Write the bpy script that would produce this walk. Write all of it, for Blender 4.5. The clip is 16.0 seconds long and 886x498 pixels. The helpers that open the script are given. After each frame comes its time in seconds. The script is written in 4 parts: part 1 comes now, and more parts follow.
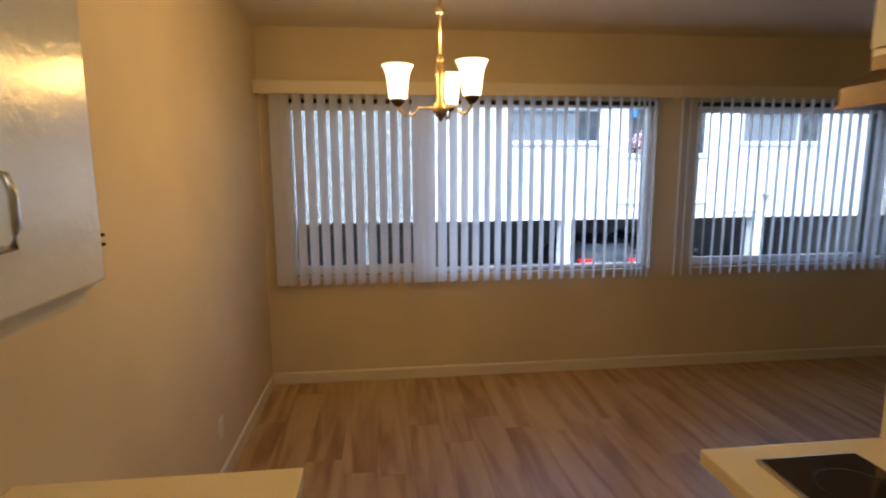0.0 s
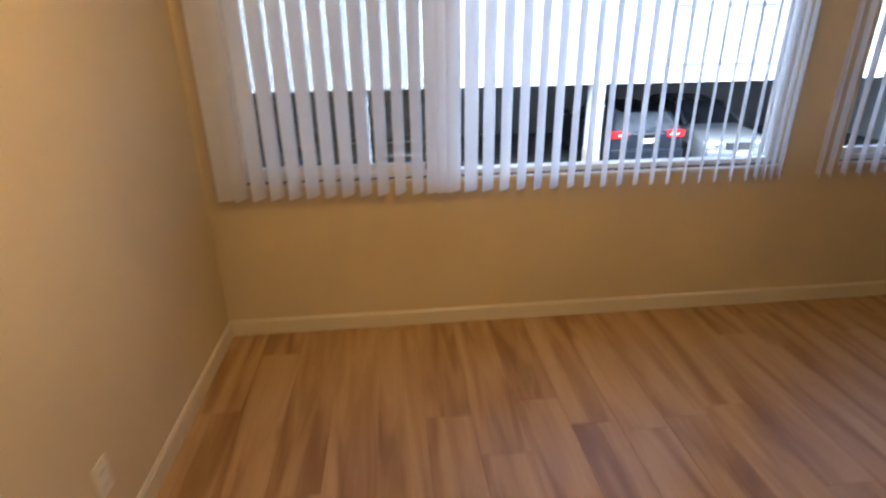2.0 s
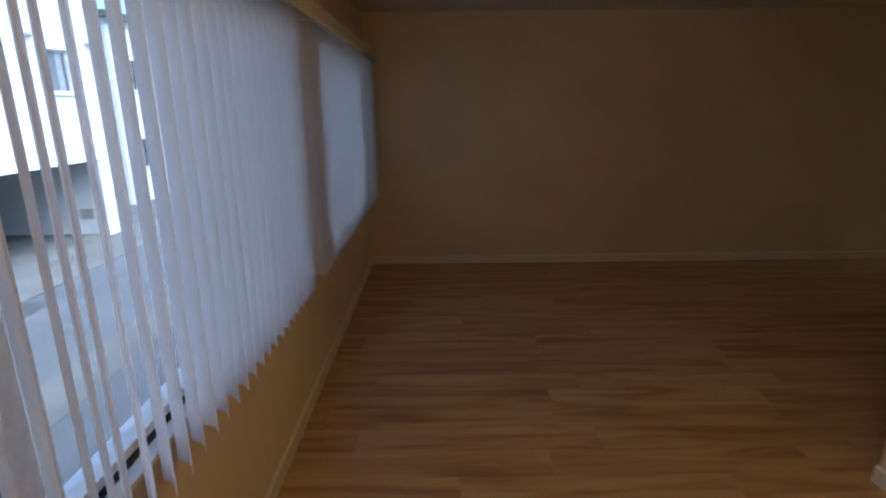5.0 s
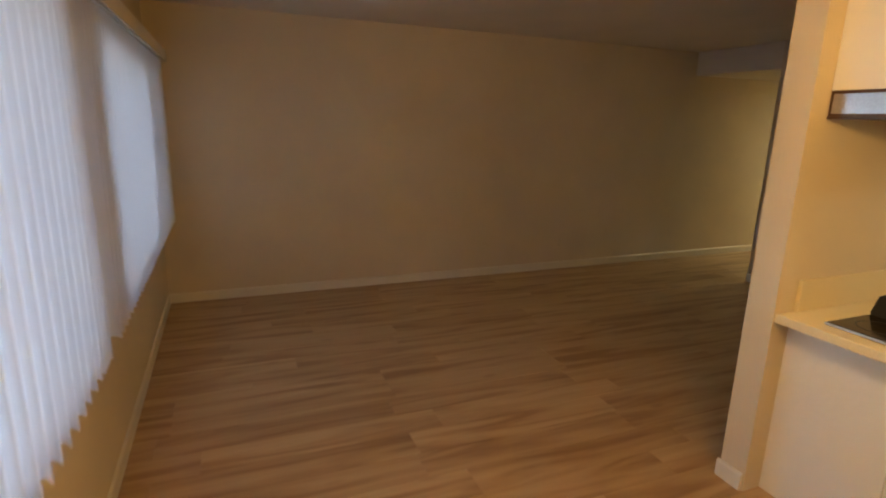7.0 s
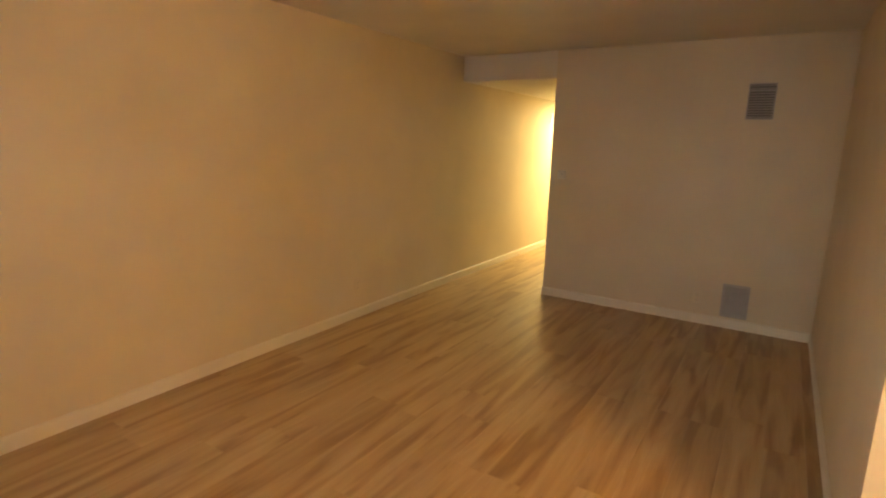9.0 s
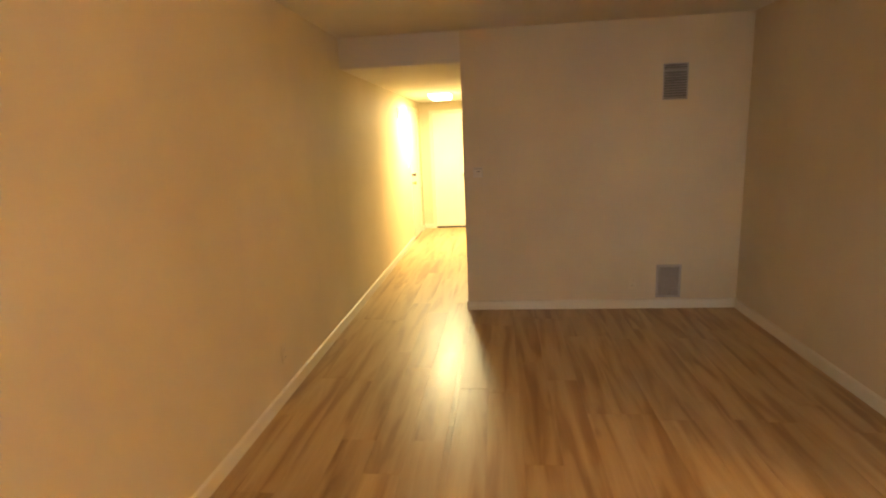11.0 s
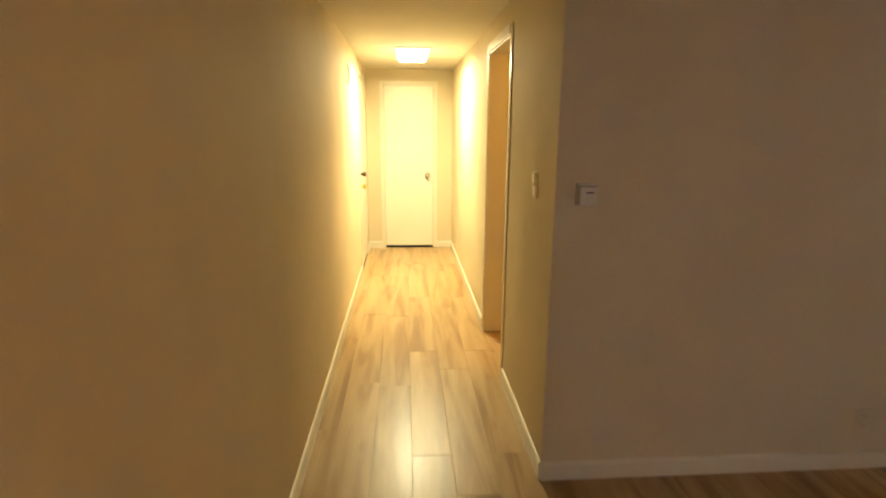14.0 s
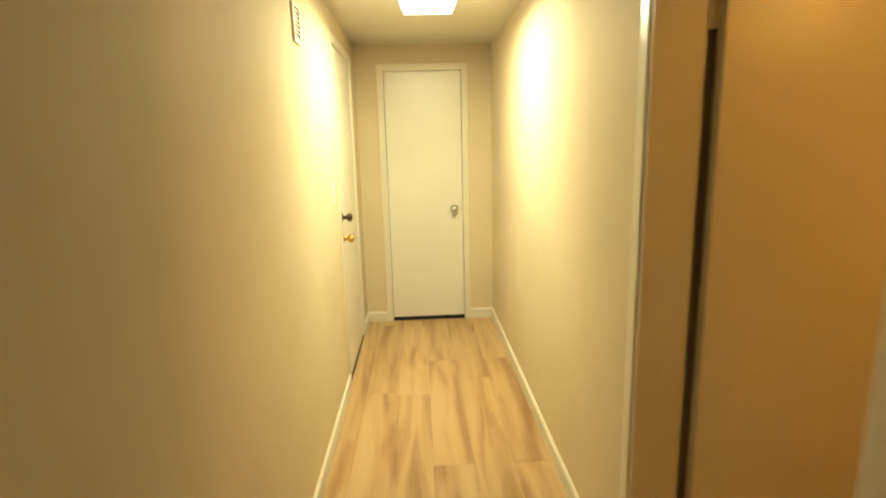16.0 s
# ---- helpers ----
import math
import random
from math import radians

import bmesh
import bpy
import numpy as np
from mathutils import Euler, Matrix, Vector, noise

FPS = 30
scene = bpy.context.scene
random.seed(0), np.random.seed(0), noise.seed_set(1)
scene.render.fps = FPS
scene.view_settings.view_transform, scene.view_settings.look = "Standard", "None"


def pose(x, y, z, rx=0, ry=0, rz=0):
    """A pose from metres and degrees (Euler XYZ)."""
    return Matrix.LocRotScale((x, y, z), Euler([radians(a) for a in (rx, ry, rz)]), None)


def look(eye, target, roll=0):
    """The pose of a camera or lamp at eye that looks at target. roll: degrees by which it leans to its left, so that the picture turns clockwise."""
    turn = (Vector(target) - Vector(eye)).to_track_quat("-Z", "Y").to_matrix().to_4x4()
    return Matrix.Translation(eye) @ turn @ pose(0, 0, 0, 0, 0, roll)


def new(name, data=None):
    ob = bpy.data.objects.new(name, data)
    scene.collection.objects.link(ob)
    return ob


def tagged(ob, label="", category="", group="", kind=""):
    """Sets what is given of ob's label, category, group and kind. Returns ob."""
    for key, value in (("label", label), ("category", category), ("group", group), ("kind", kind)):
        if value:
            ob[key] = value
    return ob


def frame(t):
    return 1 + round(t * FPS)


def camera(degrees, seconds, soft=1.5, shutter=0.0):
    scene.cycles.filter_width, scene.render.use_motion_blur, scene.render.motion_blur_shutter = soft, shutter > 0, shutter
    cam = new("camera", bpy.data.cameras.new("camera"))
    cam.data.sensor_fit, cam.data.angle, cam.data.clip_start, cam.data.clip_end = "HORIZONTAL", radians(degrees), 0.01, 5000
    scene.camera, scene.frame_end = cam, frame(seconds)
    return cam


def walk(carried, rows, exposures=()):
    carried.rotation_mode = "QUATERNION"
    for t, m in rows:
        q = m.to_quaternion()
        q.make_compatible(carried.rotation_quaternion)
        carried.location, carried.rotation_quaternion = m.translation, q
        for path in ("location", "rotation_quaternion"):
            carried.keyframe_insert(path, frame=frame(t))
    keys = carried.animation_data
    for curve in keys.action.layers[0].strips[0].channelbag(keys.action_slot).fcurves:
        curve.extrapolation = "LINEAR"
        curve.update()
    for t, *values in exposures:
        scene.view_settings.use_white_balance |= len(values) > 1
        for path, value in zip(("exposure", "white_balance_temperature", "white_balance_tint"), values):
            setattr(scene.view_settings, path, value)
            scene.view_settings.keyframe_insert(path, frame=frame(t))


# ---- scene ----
LENS = 79.43
cam = camera(LENS, 16.0, soft=2.0, shutter=0.5)
# seconds, eye x y z, pitch, roll, yaw
PATH = [
    (0.0, 0.820, -3.797, 1.552, -8.71, 0.28, -6.42),
    (0.5, 0.854, -3.552, 1.537, -11.94, 0.70, -3.30),
    (1.0, 0.928, -3.226, 1.485, -17.96, 1.80, -1.12),
    (1.5, 0.938, -2.878, 1.465, -24.62, 1.73, -1.25),
    (2.0, 0.869, -2.469, 1.466, -22.84, 0.79, -5.73),
    (2.5, 0.808, -2.067, 1.463, -19.35, -0.51, -16.80),
    (3.0, 0.786, -1.721, 1.478, -17.80, -1.12, -32.73),
    (3.5, 0.652, -1.499, 1.524, -17.13, -1.73, -50.26),
    (4.0, 0.481, -1.214, 1.565, -16.53, -1.25, -66.39),
    (4.5, 0.339, -0.981, 1.612, -16.37, 0.20, -77.26),
    (5.0, 0.215, -0.734, 1.632, -15.17, 0.60, -90.43),
    (5.2, 0.212, -0.661, 1.636, -14.70, 0.08, -95.47),
    (7.3, 0.876, -0.542, 1.613, -12.85, -0.91, -115.32),
    (7.5, 1.072, -0.570, 1.578, -12.39, -0.45, -118.50),
    (8.0, 1.479, -0.465, 1.612, -12.99, -0.11, -126.92),
    (8.5, 2.041, -0.534, 1.582, -12.18, 0.36, -138.11),
    (9.0, 2.563, -0.526, 1.576, -11.42, -1.53, -147.47),
    (9.5, 2.973, -0.607, 1.566, -10.92, -2.05, -155.75),
    (9.7, 3.147, -0.680, 1.578, -10.82, -1.07, -159.14),
    (11.8, 4.766, -1.307, 1.583, -11.73, 1.15, -178.42),
    (12.0, 4.848, -1.464, 1.580, -11.59, 0.51, -179.14),
    (12.5, 5.011, -2.029, 1.577, -11.47, 0.08, -181.09),
    (13.5, 5.180, -3.083, 1.534, -12.25, -0.59, -183.68),
    (14.5, 5.176, -4.347, 1.532, -13.15, -0.30, -184.04),
    (15.2, 5.142, -5.214, 1.530, -13.01, 0.51, -183.34),
    (15.5, 5.144, -5.611, 1.501, -12.42, 1.01, -183.02),
    (16.0, 5.183, -6.165, 1.484, -11.41, 1.47, -182.65),
]
# seconds, stops, kelvin, tint
EXPOSURE = [(0.0, 1.60, 5480, 8), (1.2, 2.00, 5480, 8), (2.5, 2.22, 5480, 8), (3.5, 1.85, 5250, 8), (4.5, 1.46, 5150, 8), (5.2, 1.18, 5250, 8), (7.3, 2.68, 6150, 8),
            (8.5, 3.42, 7050, 8), (9.7, 3.98, 7700, 8), (11.8, 3.85, 7700, 8), (13.0, 3.70, 7500, 9), (14.5, 3.08, 6800, 7), (15.5, 2.62, 6400, 5), (16.0, 2.50, 6300, 5)]
walk(cam, [(t, pose(x, y, z, 90 + p, r, w)) for t, x, y, z, p, r, w in PATH], EXPOSURE)

# ---- plan, metres: x along the window wall, y towards it, z up ----
XE, XP, XK, XH = 5.655, 2.207, 2.077, 4.591
YB, YD, YP = -5.764, -10.51, -2.648
ZC, ZH = 2.48, 2.22
TH = 0.13
W1, W2, WZ0, WZ1 = (0.155, 2.825), (3.14, 5.50), 0.770, 2.02
YF, ZG = 8.16, -1.70
JN, JF, JZ = -6.775, -7.55, 2.04          # side-room doorway in the hall
EN, EF = -9.34, -10.17                   # entry door in the east wall
DX0, DX1, DZ = 4.829, 5.439, 2.03         # door at the hall's end

# ---- world, sun, lamps ----
world = bpy.data.worlds.new("overcast_sky")
scene.world = world
world.use_nodes = True
wn = world.node_tree.nodes
sky = wn.new("ShaderNodeTexSky")
sky.sky_type, sky.sun_disc = "NISHITA", False
sky.sun_elevation, sky.sun_rotation = radians(59), radians(204)
sky.air_density, sky.dust_density = 1.0, 3.0
world.node_tree.links.new(sky.outputs[0], wn["Background"].inputs[0])
wn["Background"].inputs[1].default_value = 0.165
sun = new("sun", bpy.data.lights.new("sun", "SUN"))
sun.data.energy, sun.data.angle, sun.data.color = 3.3, radians(50), (0.94, 0.97, 1.0)
sun.matrix_world = look((0, 0, 0), (0.25, 0.55, -1.0))


def lamp(name, kind, at, energy, colour, size=0.05, size_y=0.0, aim=None):
    d = bpy.data.lights.new(name, kind)
    d.energy, d.color = energy, colour
    if kind == "AREA":
        d.shape, d.size, d.size_y = "RECTANGLE", size, size_y or size
    else:
        d.shadow_soft_size = size
    ob = new(name, d)
    ob.matrix_world = look(at, aim) if aim else Matrix.Translation(at)
    return ob


WARM, HALLC, KITC = (1.0, 0.53, 0.13), (1.0, 0.922, 0.55), (1.0, 0.62, 0.22)
CH = Vector((1.050, -1.68, 0.0))            # chandelier, on the floor plan
SHADES = [(CH.x - 0.165, CH.y - 0.02), (CH.x + 0.10, CH.y - 0.135), (CH.x + 0.055, CH.y + 0.155)]
for sx, sy in SHADES:
    lamp("chandelier_bulb", "POINT", (sx, sy, 1.885), 2.6, WARM, 0.03)
lamp("hall_tube", "AREA", (5.105, -8.95, 2.145), 7.2, HALLC, 0.26, 0.52, (5.105, -8.95, 0.0))
# added fill over the kitchen, no known source; brightens the west side
lamp("kitchen_fill", "AREA", (1.05, -4.3, 2.36), 0.35, KITC, 0.30, 1.1, (1.05, -4.3, 0.0))
lamp("side_room_bulb", "POINT", (3.4, -6.4, 2.05), 3.1, (1.0, 0.48, 0.07), 0.06)


# ---- materials ----
def nodes_of(name):
    m = bpy.data.materials.new(name)
    m.use_nodes = True
    nt = m.node_tree
    return m, nt, nt.nodes["Principled BSDF"]


def node(nt, kind, **values):
    n = nt.nodes.new("ShaderNode" + kind)
    for k, v in values.items():
        if k in n.inputs:
            n.inputs[k].default_value = v
    return n


def noise_tex(nt, scale, detail=4.0, vec=None, rough=0.55):
    n = node(nt, "TexNoise", Scale=scale, Detail=detail, Roughness=rough)
    if vec is not None:
        nt.links.new(vec, n.inputs["Vector"])
    return n


def ramp(nt, fac, stops):
    r = nt.nodes.new("ShaderNodeValToRGB")
    e = r.color_ramp.elements
    while len(e) < len(stops):
        e.new(0.5)
    for k, (pos, col) in zip(e, stops):
        k.position, k.color = pos, (*col, 1)
    nt.links.new(fac, r.inputs[0])
    return r.outputs[0]


def bump(nt, bsdf, height, strength, dist=0.01):
    b = node(nt, "Bump", Strength=strength, Distance=dist)
    nt.links.new(height, b.inputs["Height"])
    nt.links.new(b.outputs[0], bsdf.inputs["Normal"])


def paint(name, colour, rough=0.6, grain=160.0, relief=0.25, spread=0.06, spec=0.4):
    """Rolled wall paint: blotchy tone at a large scale, fine roller stipple."""
    m, nt, b = nodes_of(name)
    vec = nt.nodes.new("ShaderNodeTexCoord").outputs["Object"]
    big = noise_tex(nt, 1.3, 3.0, vec)
    lo = tuple(c * (1 - spread) for c in colour)
    hi = tuple(min(1, c * (1 + spread)) for c in colour)
    nt.links.new(ramp(nt, big.outputs[0], [(0.3, lo), (0.7, hi)]), b.inputs["Base Color"])
    fine = noise_tex(nt, grain, 3.0, vec)
    bump(nt, b, fine.outputs[0], relief, 0.002)
    rr = node(nt, "MapRange")
    rr.inputs["To Min"].default_value, rr.inputs["To Max"].default_value = rough - 0.08, rough + 0.08
    nt.links.new(noise_tex(nt, 6.0, 4.0, vec).outputs[0], rr.inputs[0])
    nt.links.new(rr.outputs[0], b.inputs["Roughness"])
    b.inputs["Specular IOR Level"].default_value = spec
    return m


def plain(name, colour, rough=0.5, metal=0.0, grain=40.0, spread=0.08, relief=0.05):
    m, nt, b = nodes_of(name)
    vec = nt.nodes.new("ShaderNodeTexCoord").outputs["Object"]
    n = noise_tex(nt, grain, 4.0, vec)
    lo = tuple(c * (1 - spread) for c in colour)
    hi = tuple(min(1, c * (1 + spread)) for c in colour)
    nt.links.new(ramp(nt, n.outputs[0], [(0.3, lo), (0.7, hi)]), b.inputs["Base Color"])
    b.inputs["Roughness"].default_value, b.inputs["Metallic"].default_value = rough, metal
    if relief:
        bump(nt, b, n.outputs[0], relief, 0.002)
    return m


def wood_floor():
    """Oak-look vinyl planks: tone by plank, long grain, cathedral figure and a few knots."""
    m, nt, b = nodes_of("oak_plank")
    L = nt.links.new
    tc = nt.nodes.new("ShaderNodeTexCoord").outputs["Object"]
    info = nt.nodes.new("ShaderNodeObjectInfo")
    off = node(nt, "CombineXYZ")
    mul = node(nt, "Math")
    mul.operation = "MULTIPLY"
    mul.inputs[1].default_value = 57.0
    L(info.outputs["Random"], mul.inputs[0])
    for k in range(3):
        L(mul.outputs[0], off.inputs[k])
    add = node(nt, "VectorMath")
    L(tc, add.inputs[0]), L(off.outputs[0], add.inputs[1])
    mp = node(nt, "Mapping")
    mp.inputs["Scale"].default_value = (7.0, 0.7, 1.0)
    L(add.outputs[0], mp.inputs[0])
    figure = noise_tex(nt, 1.6, 3.0, mp.outputs[0], 0.45)
    figure.inputs["Distortion"].default_value = 0.7
    mp2 = node(nt, "Mapping")
    mp2.inputs["Scale"].default_value = (90.0, 2.2, 1.0)
    L(add.outputs[0], mp2.inputs[0])
    grain = noise_tex(nt, 2.0, 4.0, mp2.outputs[0], 0.7)
    tone = ramp(nt, figure.outputs[0], [(0.26, (0.275, 0.154, 0.061)), (0.38, (0.345, 0.206, 0.089)), (0.47, (0.43, 0.280, 0.131)), (0.58, (0.49, 0.332, 0.165)), (0.75, (0.54, 0.382, 0.205))])
    fine = ramp(nt, grain.outputs[0], [(0.3, (0.88, 0.86, 0.84)), (0.65, (1.05, 1.05, 1.04))])
    mx = node(nt, "Mix")
    mx.data_type, mx.blend_type = "RGBA", "MULTIPLY"
    mx.inputs[0].default_value = 0.7
    L(tone, mx.inputs[6]), L(fine, mx.inputs[7])
    each = ramp(nt, info.outputs["Random"], [(0.0, (0.92, 0.90, 0.88)), (0.5, (1.0, 1.0, 1.0)), (1.0, (1.05, 1.05, 1.06))])
    mx2 = node(nt, "Mix")
    mx2.data_type, mx2.blend_type = "RGBA", "MULTIPLY"
    mx2.inputs[0].default_value = 1.0
    L(mx.outputs[2], mx2.inputs[6]), L(each, mx2.inputs[7])
    mp3 = node(nt, "Mapping")
    mp3.inputs["Scale"].default_value = (7.0, 2.6, 1.0)
    L(add.outputs[0], mp3.inputs[0])
    vor = node(nt, "TexVoronoi", Scale=0.75)
    L(mp3.outputs[0], vor.inputs["Vector"])
    knot = ramp(nt, vor.outputs["Distance"], [(0.03, (0.45, 0.36, 0.30)), (0.14, (1.0, 1.0, 1.0))])
    mx3 = node(nt, "Mix")
    mx3.data_type, mx3.blend_type = "RGBA", "MULTIPLY"
    mx3.inputs[0].default_value = 0.4
    L(mx2.outputs[2], mx3.inputs[6]), L(knot, mx3.inputs[7])
    L(mx3.outputs[2], b.inputs["Base Color"])
    rr = node(nt, "MapRange")
    rr.inputs["To Min"].default_value, rr.inputs["To Max"].default_value = 0.28, 0.40
    L(figure.outputs[0], rr.inputs[0])
    L(rr.outputs[0], b.inputs["Roughness"])
    b.inputs["Specular IOR Level"].default_value = 0.58
    bump(nt, b, grain.outputs[0], 0.06, 0.002)
    return m


def vane_pvc():
    m, nt, b = nodes_of("vane_pvc")
    vec = nt.nodes.new("ShaderNodeTexCoord").outputs["Object"]
    mp = node(nt, "Mapping")
    mp.inputs["Scale"].default_value = (60.0, 60.0, 1.5)
    nt.links.new(vec, mp.inputs[0])
    n = noise_tex(nt, 1.5, 3.0, mp.outputs[0])
    nt.links.new(ramp(nt, n.outputs[0], [(0.3, (0.86, 0.86, 0.86)), (0.7, (0.90, 0.90, 0.90))]), b.inputs["Base Color"])
    b.inputs["Roughness"].default_value = 0.5
    tr = node(nt, "BsdfTranslucent")
    tr.inputs[0].default_value = (0.92, 0.93, 0.955, 1)
    mix = node(nt, "MixShader")
    mix.inputs[0].default_value = 0.80
    nt.links.new(b.outputs[0], mix.inputs[1]), nt.links.new(tr.outputs[0], mix.inputs[2])
    nt.links.new(mix.outputs[0], nt.nodes["Material Output"].inputs[0])
    return m


def glow(name, colour, strength):
    m, nt, b = nodes_of(name)
    b.inputs["Base Color"].default_value = (0.9, 0.88, 0.82, 1)
    b.inputs["Roughness"].default_value = 0.35
    b.inputs["Emission Color"].default_value = (*colour, 1)
    b.inputs["Emission Strength"].default_value = strength
    return m


def clear_glass(name):
    """Thin pane: light passes straight through, with a mirror-like sheen at grazing angles."""
    m, nt, b = nodes_of(name)
    clear = node(nt, "BsdfTransparent")
    clear.inputs[0].default_value = (0.95, 0.97, 0.97, 1)
    sheen = node(nt, "BsdfGlossy", Roughness=0.02)
    fres = node(nt, "Fresnel", IOR=1.05)
    mix = node(nt, "MixShader")
    nt.links.new(fres.outputs[0], mix.inputs[0])
    nt.links.new(clear.outputs[0], mix.inputs[1]), nt.links.new(sheen.outputs[0], mix.inputs[2])
    nt.links.new(mix.outputs[0], nt.nodes["Material Output"].inputs[0])
    return m


def mesh_screen():
    """Woven insect screen, seen as a thin grey veil."""
    m, nt, b = nodes_of("insect_screen")
    b.inputs["Base Color"].default_value = (0.16, 0.16, 0.17, 1)
    b.inputs["Roughness"].default_value = 0.7
    clear = node(nt, "BsdfTransparent")
    mix = node(nt, "MixShader")
    mix.inputs[0].default_value = 0.42
    nt.links.new(clear.outputs[0], mix.inputs[1]), nt.links.new(b.outputs[0], mix.inputs[2])
    nt.links.new(mix.outputs[0], nt.nodes["Material Output"].inputs[0])
    return m


SCREEN = mesh_screen()
WALL = paint("wall_paint", (0.62, 0.532, 0.375), 0.72, spec=0.2)
CEIL = paint("ceiling_paint", (0.64, 0.59, 0.50), 0.75, 90.0, 0.5, 0.05)
TRIM = paint("trim_enamel", (0.68, 0.625, 0.51), 0.35, 60.0, 0.08, 0.04, 0.5)
DOORP = paint("door_enamel", (0.72, 0.68, 0.59), 0.32, 35.0, 0.12, 0.04, 0.5)
CABP = paint("cabinet_enamel", (0.74, 0.72, 0.64), 0.18, 40.0, 0.6, 0.04, 0.5)
OAK = wood_floor()
SUB = plain("plank_core", (0.10, 0.065, 0.04), 0.8)
VANE = vane_pvc()
ALU = plain("window_aluminium", (0.82, 0.83, 0.84), 0.4, 0.0, 30.0)
BLACK = plain("black_rubber", (0.012, 0.012, 0.013), 0.6)
GLASS = clear_glass("window_glass")
BRASS = plain("brushed_brass", (0.60, 0.46, 0.27), 0.28, 1.0, 90.0, 0.1, 0.03)
BRONZE = plain("dark_bronze", (0.10, 0.07, 0.05), 0.4, 1.0, 60.0)
CHROME = plain("satin_nickel", (0.62, 0.60, 0.57), 0.25, 1.0, 60.0)
GOLD = plain("polished_brass", (0.80, 0.56, 0.18), 0.2, 1.0, 60.0)
SHADEG = glow("lit_glass_shade", (1.0, 0.74, 0.38), 0.95)
DIFFUSE = glow("lit_diffuser", (1.0, 0.90, 0.66), 1.1)
PLATE = plain("white_plastic", (0.74, 0.71, 0.65), 0.4, 0.0, 20.0, 0.03)
THERM = plain("thermostat_plastic", (0.60, 0.565, 0.49), 0.5, 0.0, 20.0, 0.04)
BRIGHTP = plain("glossy_white_plastic", (0.88, 0.86, 0.80), 0.25, 0.0, 20.0, 0.02)
GREYM = plain("grey_vent_metal", (0.36, 0.34, 0.32), 0.5, 0.2, 30.0)
PALEV = plain("pale_vent_metal", (0.37, 0.35, 0.33), 0.5, 0.0, 30.0)
COUNTER = plain("cream_laminate", (0.72, 0.62, 0.38), 0.32, 0.0, 220.0, 0.05, 0.02)
HOOD = plain("brown_hood_enamel", (0.075, 0.038, 0.017), 0.35, 0.2)
STEEL = plain("brushed_steel", (0.45, 0.44, 0.43), 0.3, 1.0, 120.0)
CAST = plain("black_cast_iron", (0.012, 0.012, 0.012), 0.45, 0.3, 80.0)
PATCHM = plain("tar_patch", (0.055, 0.055, 0.058), 0.85, 0.0, 6.0, 0.25)
CERAM = plain("dark_ceramic_glass", (0.02, 0.014, 0.010), 0.12, 0.0, 60.0, 0.2, 0.0)
DUCT = plain("dusty_duct", (0.18, 0.165, 0.15), 0.8)
STUCCO = paint("white_stucco", (0.70, 0.70, 0.69), 0.9, 45.0, 0.6, 0.04, 0.2)
# grey holds the carport's shade, darker than the stucco outside
SOFFIT = paint("carport_shade_grey", (0.30, 0.30, 0.30), 0.9, 20.0, 0.4, 0.15, 0.2)
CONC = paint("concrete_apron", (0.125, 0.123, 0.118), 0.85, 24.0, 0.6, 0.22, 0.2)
ASPH = paint("worn_asphalt", (0.105, 0.108, 0.115), 0.9, 60.0, 0.8, 0.14, 0.2)
DARKGL = plain("dark_window_glass", (0.05, 0.055, 0.065), 0.08, 0.0, 3.0, 0.5, 0.0)
CURTAIN = plain("window_shade_cloth", (0.15, 0.16, 0.175), 0.8, 0.0, 12.0, 0.12)
CARD = plain("dark_car_paint", (0.012, 0.014, 0.021), 0.3, 0.0, 30.0)
CARS = plain("silver_car_paint", (0.34, 0.35, 0.37), 0.28, 0.6, 30.0)
TYRE = plain("tyre_rubber", (0.02, 0.02, 0.02), 0.8)
REDL = plain("red_tail_lens", (0.75, 0.02, 0.02), 0.15)
CLEARL = plain("clear_lamp_lens", (0.75, 0.76, 0.78), 0.1, 0.3)
BUFF = plain("worn_buff_paint", (0.42, 0.36, 0.30), 0.8, 0.0, 8.0, 0.25)
BLUEP = plain("blue_cloth", (0.05, 0.16, 0.50), 0.7)
PINK = plain("pink_flower_pot", (0.72, 0.50, 0.54), 0.6)


# ---- mesh helpers ----
def box(bm, x0, x1, y0, y1, z0, z1):
    v = [bm.verts.new(c) for c in ((x0, y0, z0), (x1, y0, z0), (x1, y1, z0), (x0, y1, z0), (x0, y0, z1), (x1, y0, z1), (x1, y1, z1), (x0, y1, z1))]
    for f in ((0, 3, 2, 1), (4, 5, 6, 7), (0, 1, 5, 4), (1, 2, 6, 5), (2, 3, 7, 6), (3, 0, 4, 7)):
        bm.faces.new([v[i] for i in f])
    return bm


def boxes(*dims, bevel=0.0):
    bm = bmesh.new()
    for d in dims:
        box(bm, *d)
    if bevel:
        bmesh.ops.bevel(bm, geom=bm.edges[:], offset=bevel, segments=2, affect="EDGES", profile=0.6)
    return bm


def lathe(profile, n=24, centre=(0, 0, 0)):
    bm = bmesh.new()
    rings = []
    for r, z in profile:
        rings.append([bm.verts.new((centre[0] + r * math.cos(6.28319 * k / n), centre[1] + r * math.sin(6.28319 * k / n), centre[2] + z)) for k in range(n)])
    for a, b in zip(rings, rings[1:]):
        for k in range(n):
            bm.faces.new((a[k], a[(k + 1) % n], b[(k + 1) % n], b[k]))
    return bm


def closed_lathe(profile, n=24, centre=(0, 0, 0)):
    bm = lathe(profile, n, centre)
    bmesh.ops.holes_fill(bm, edges=[e for e in bm.edges if e.is_boundary], sides=0)
    return bm


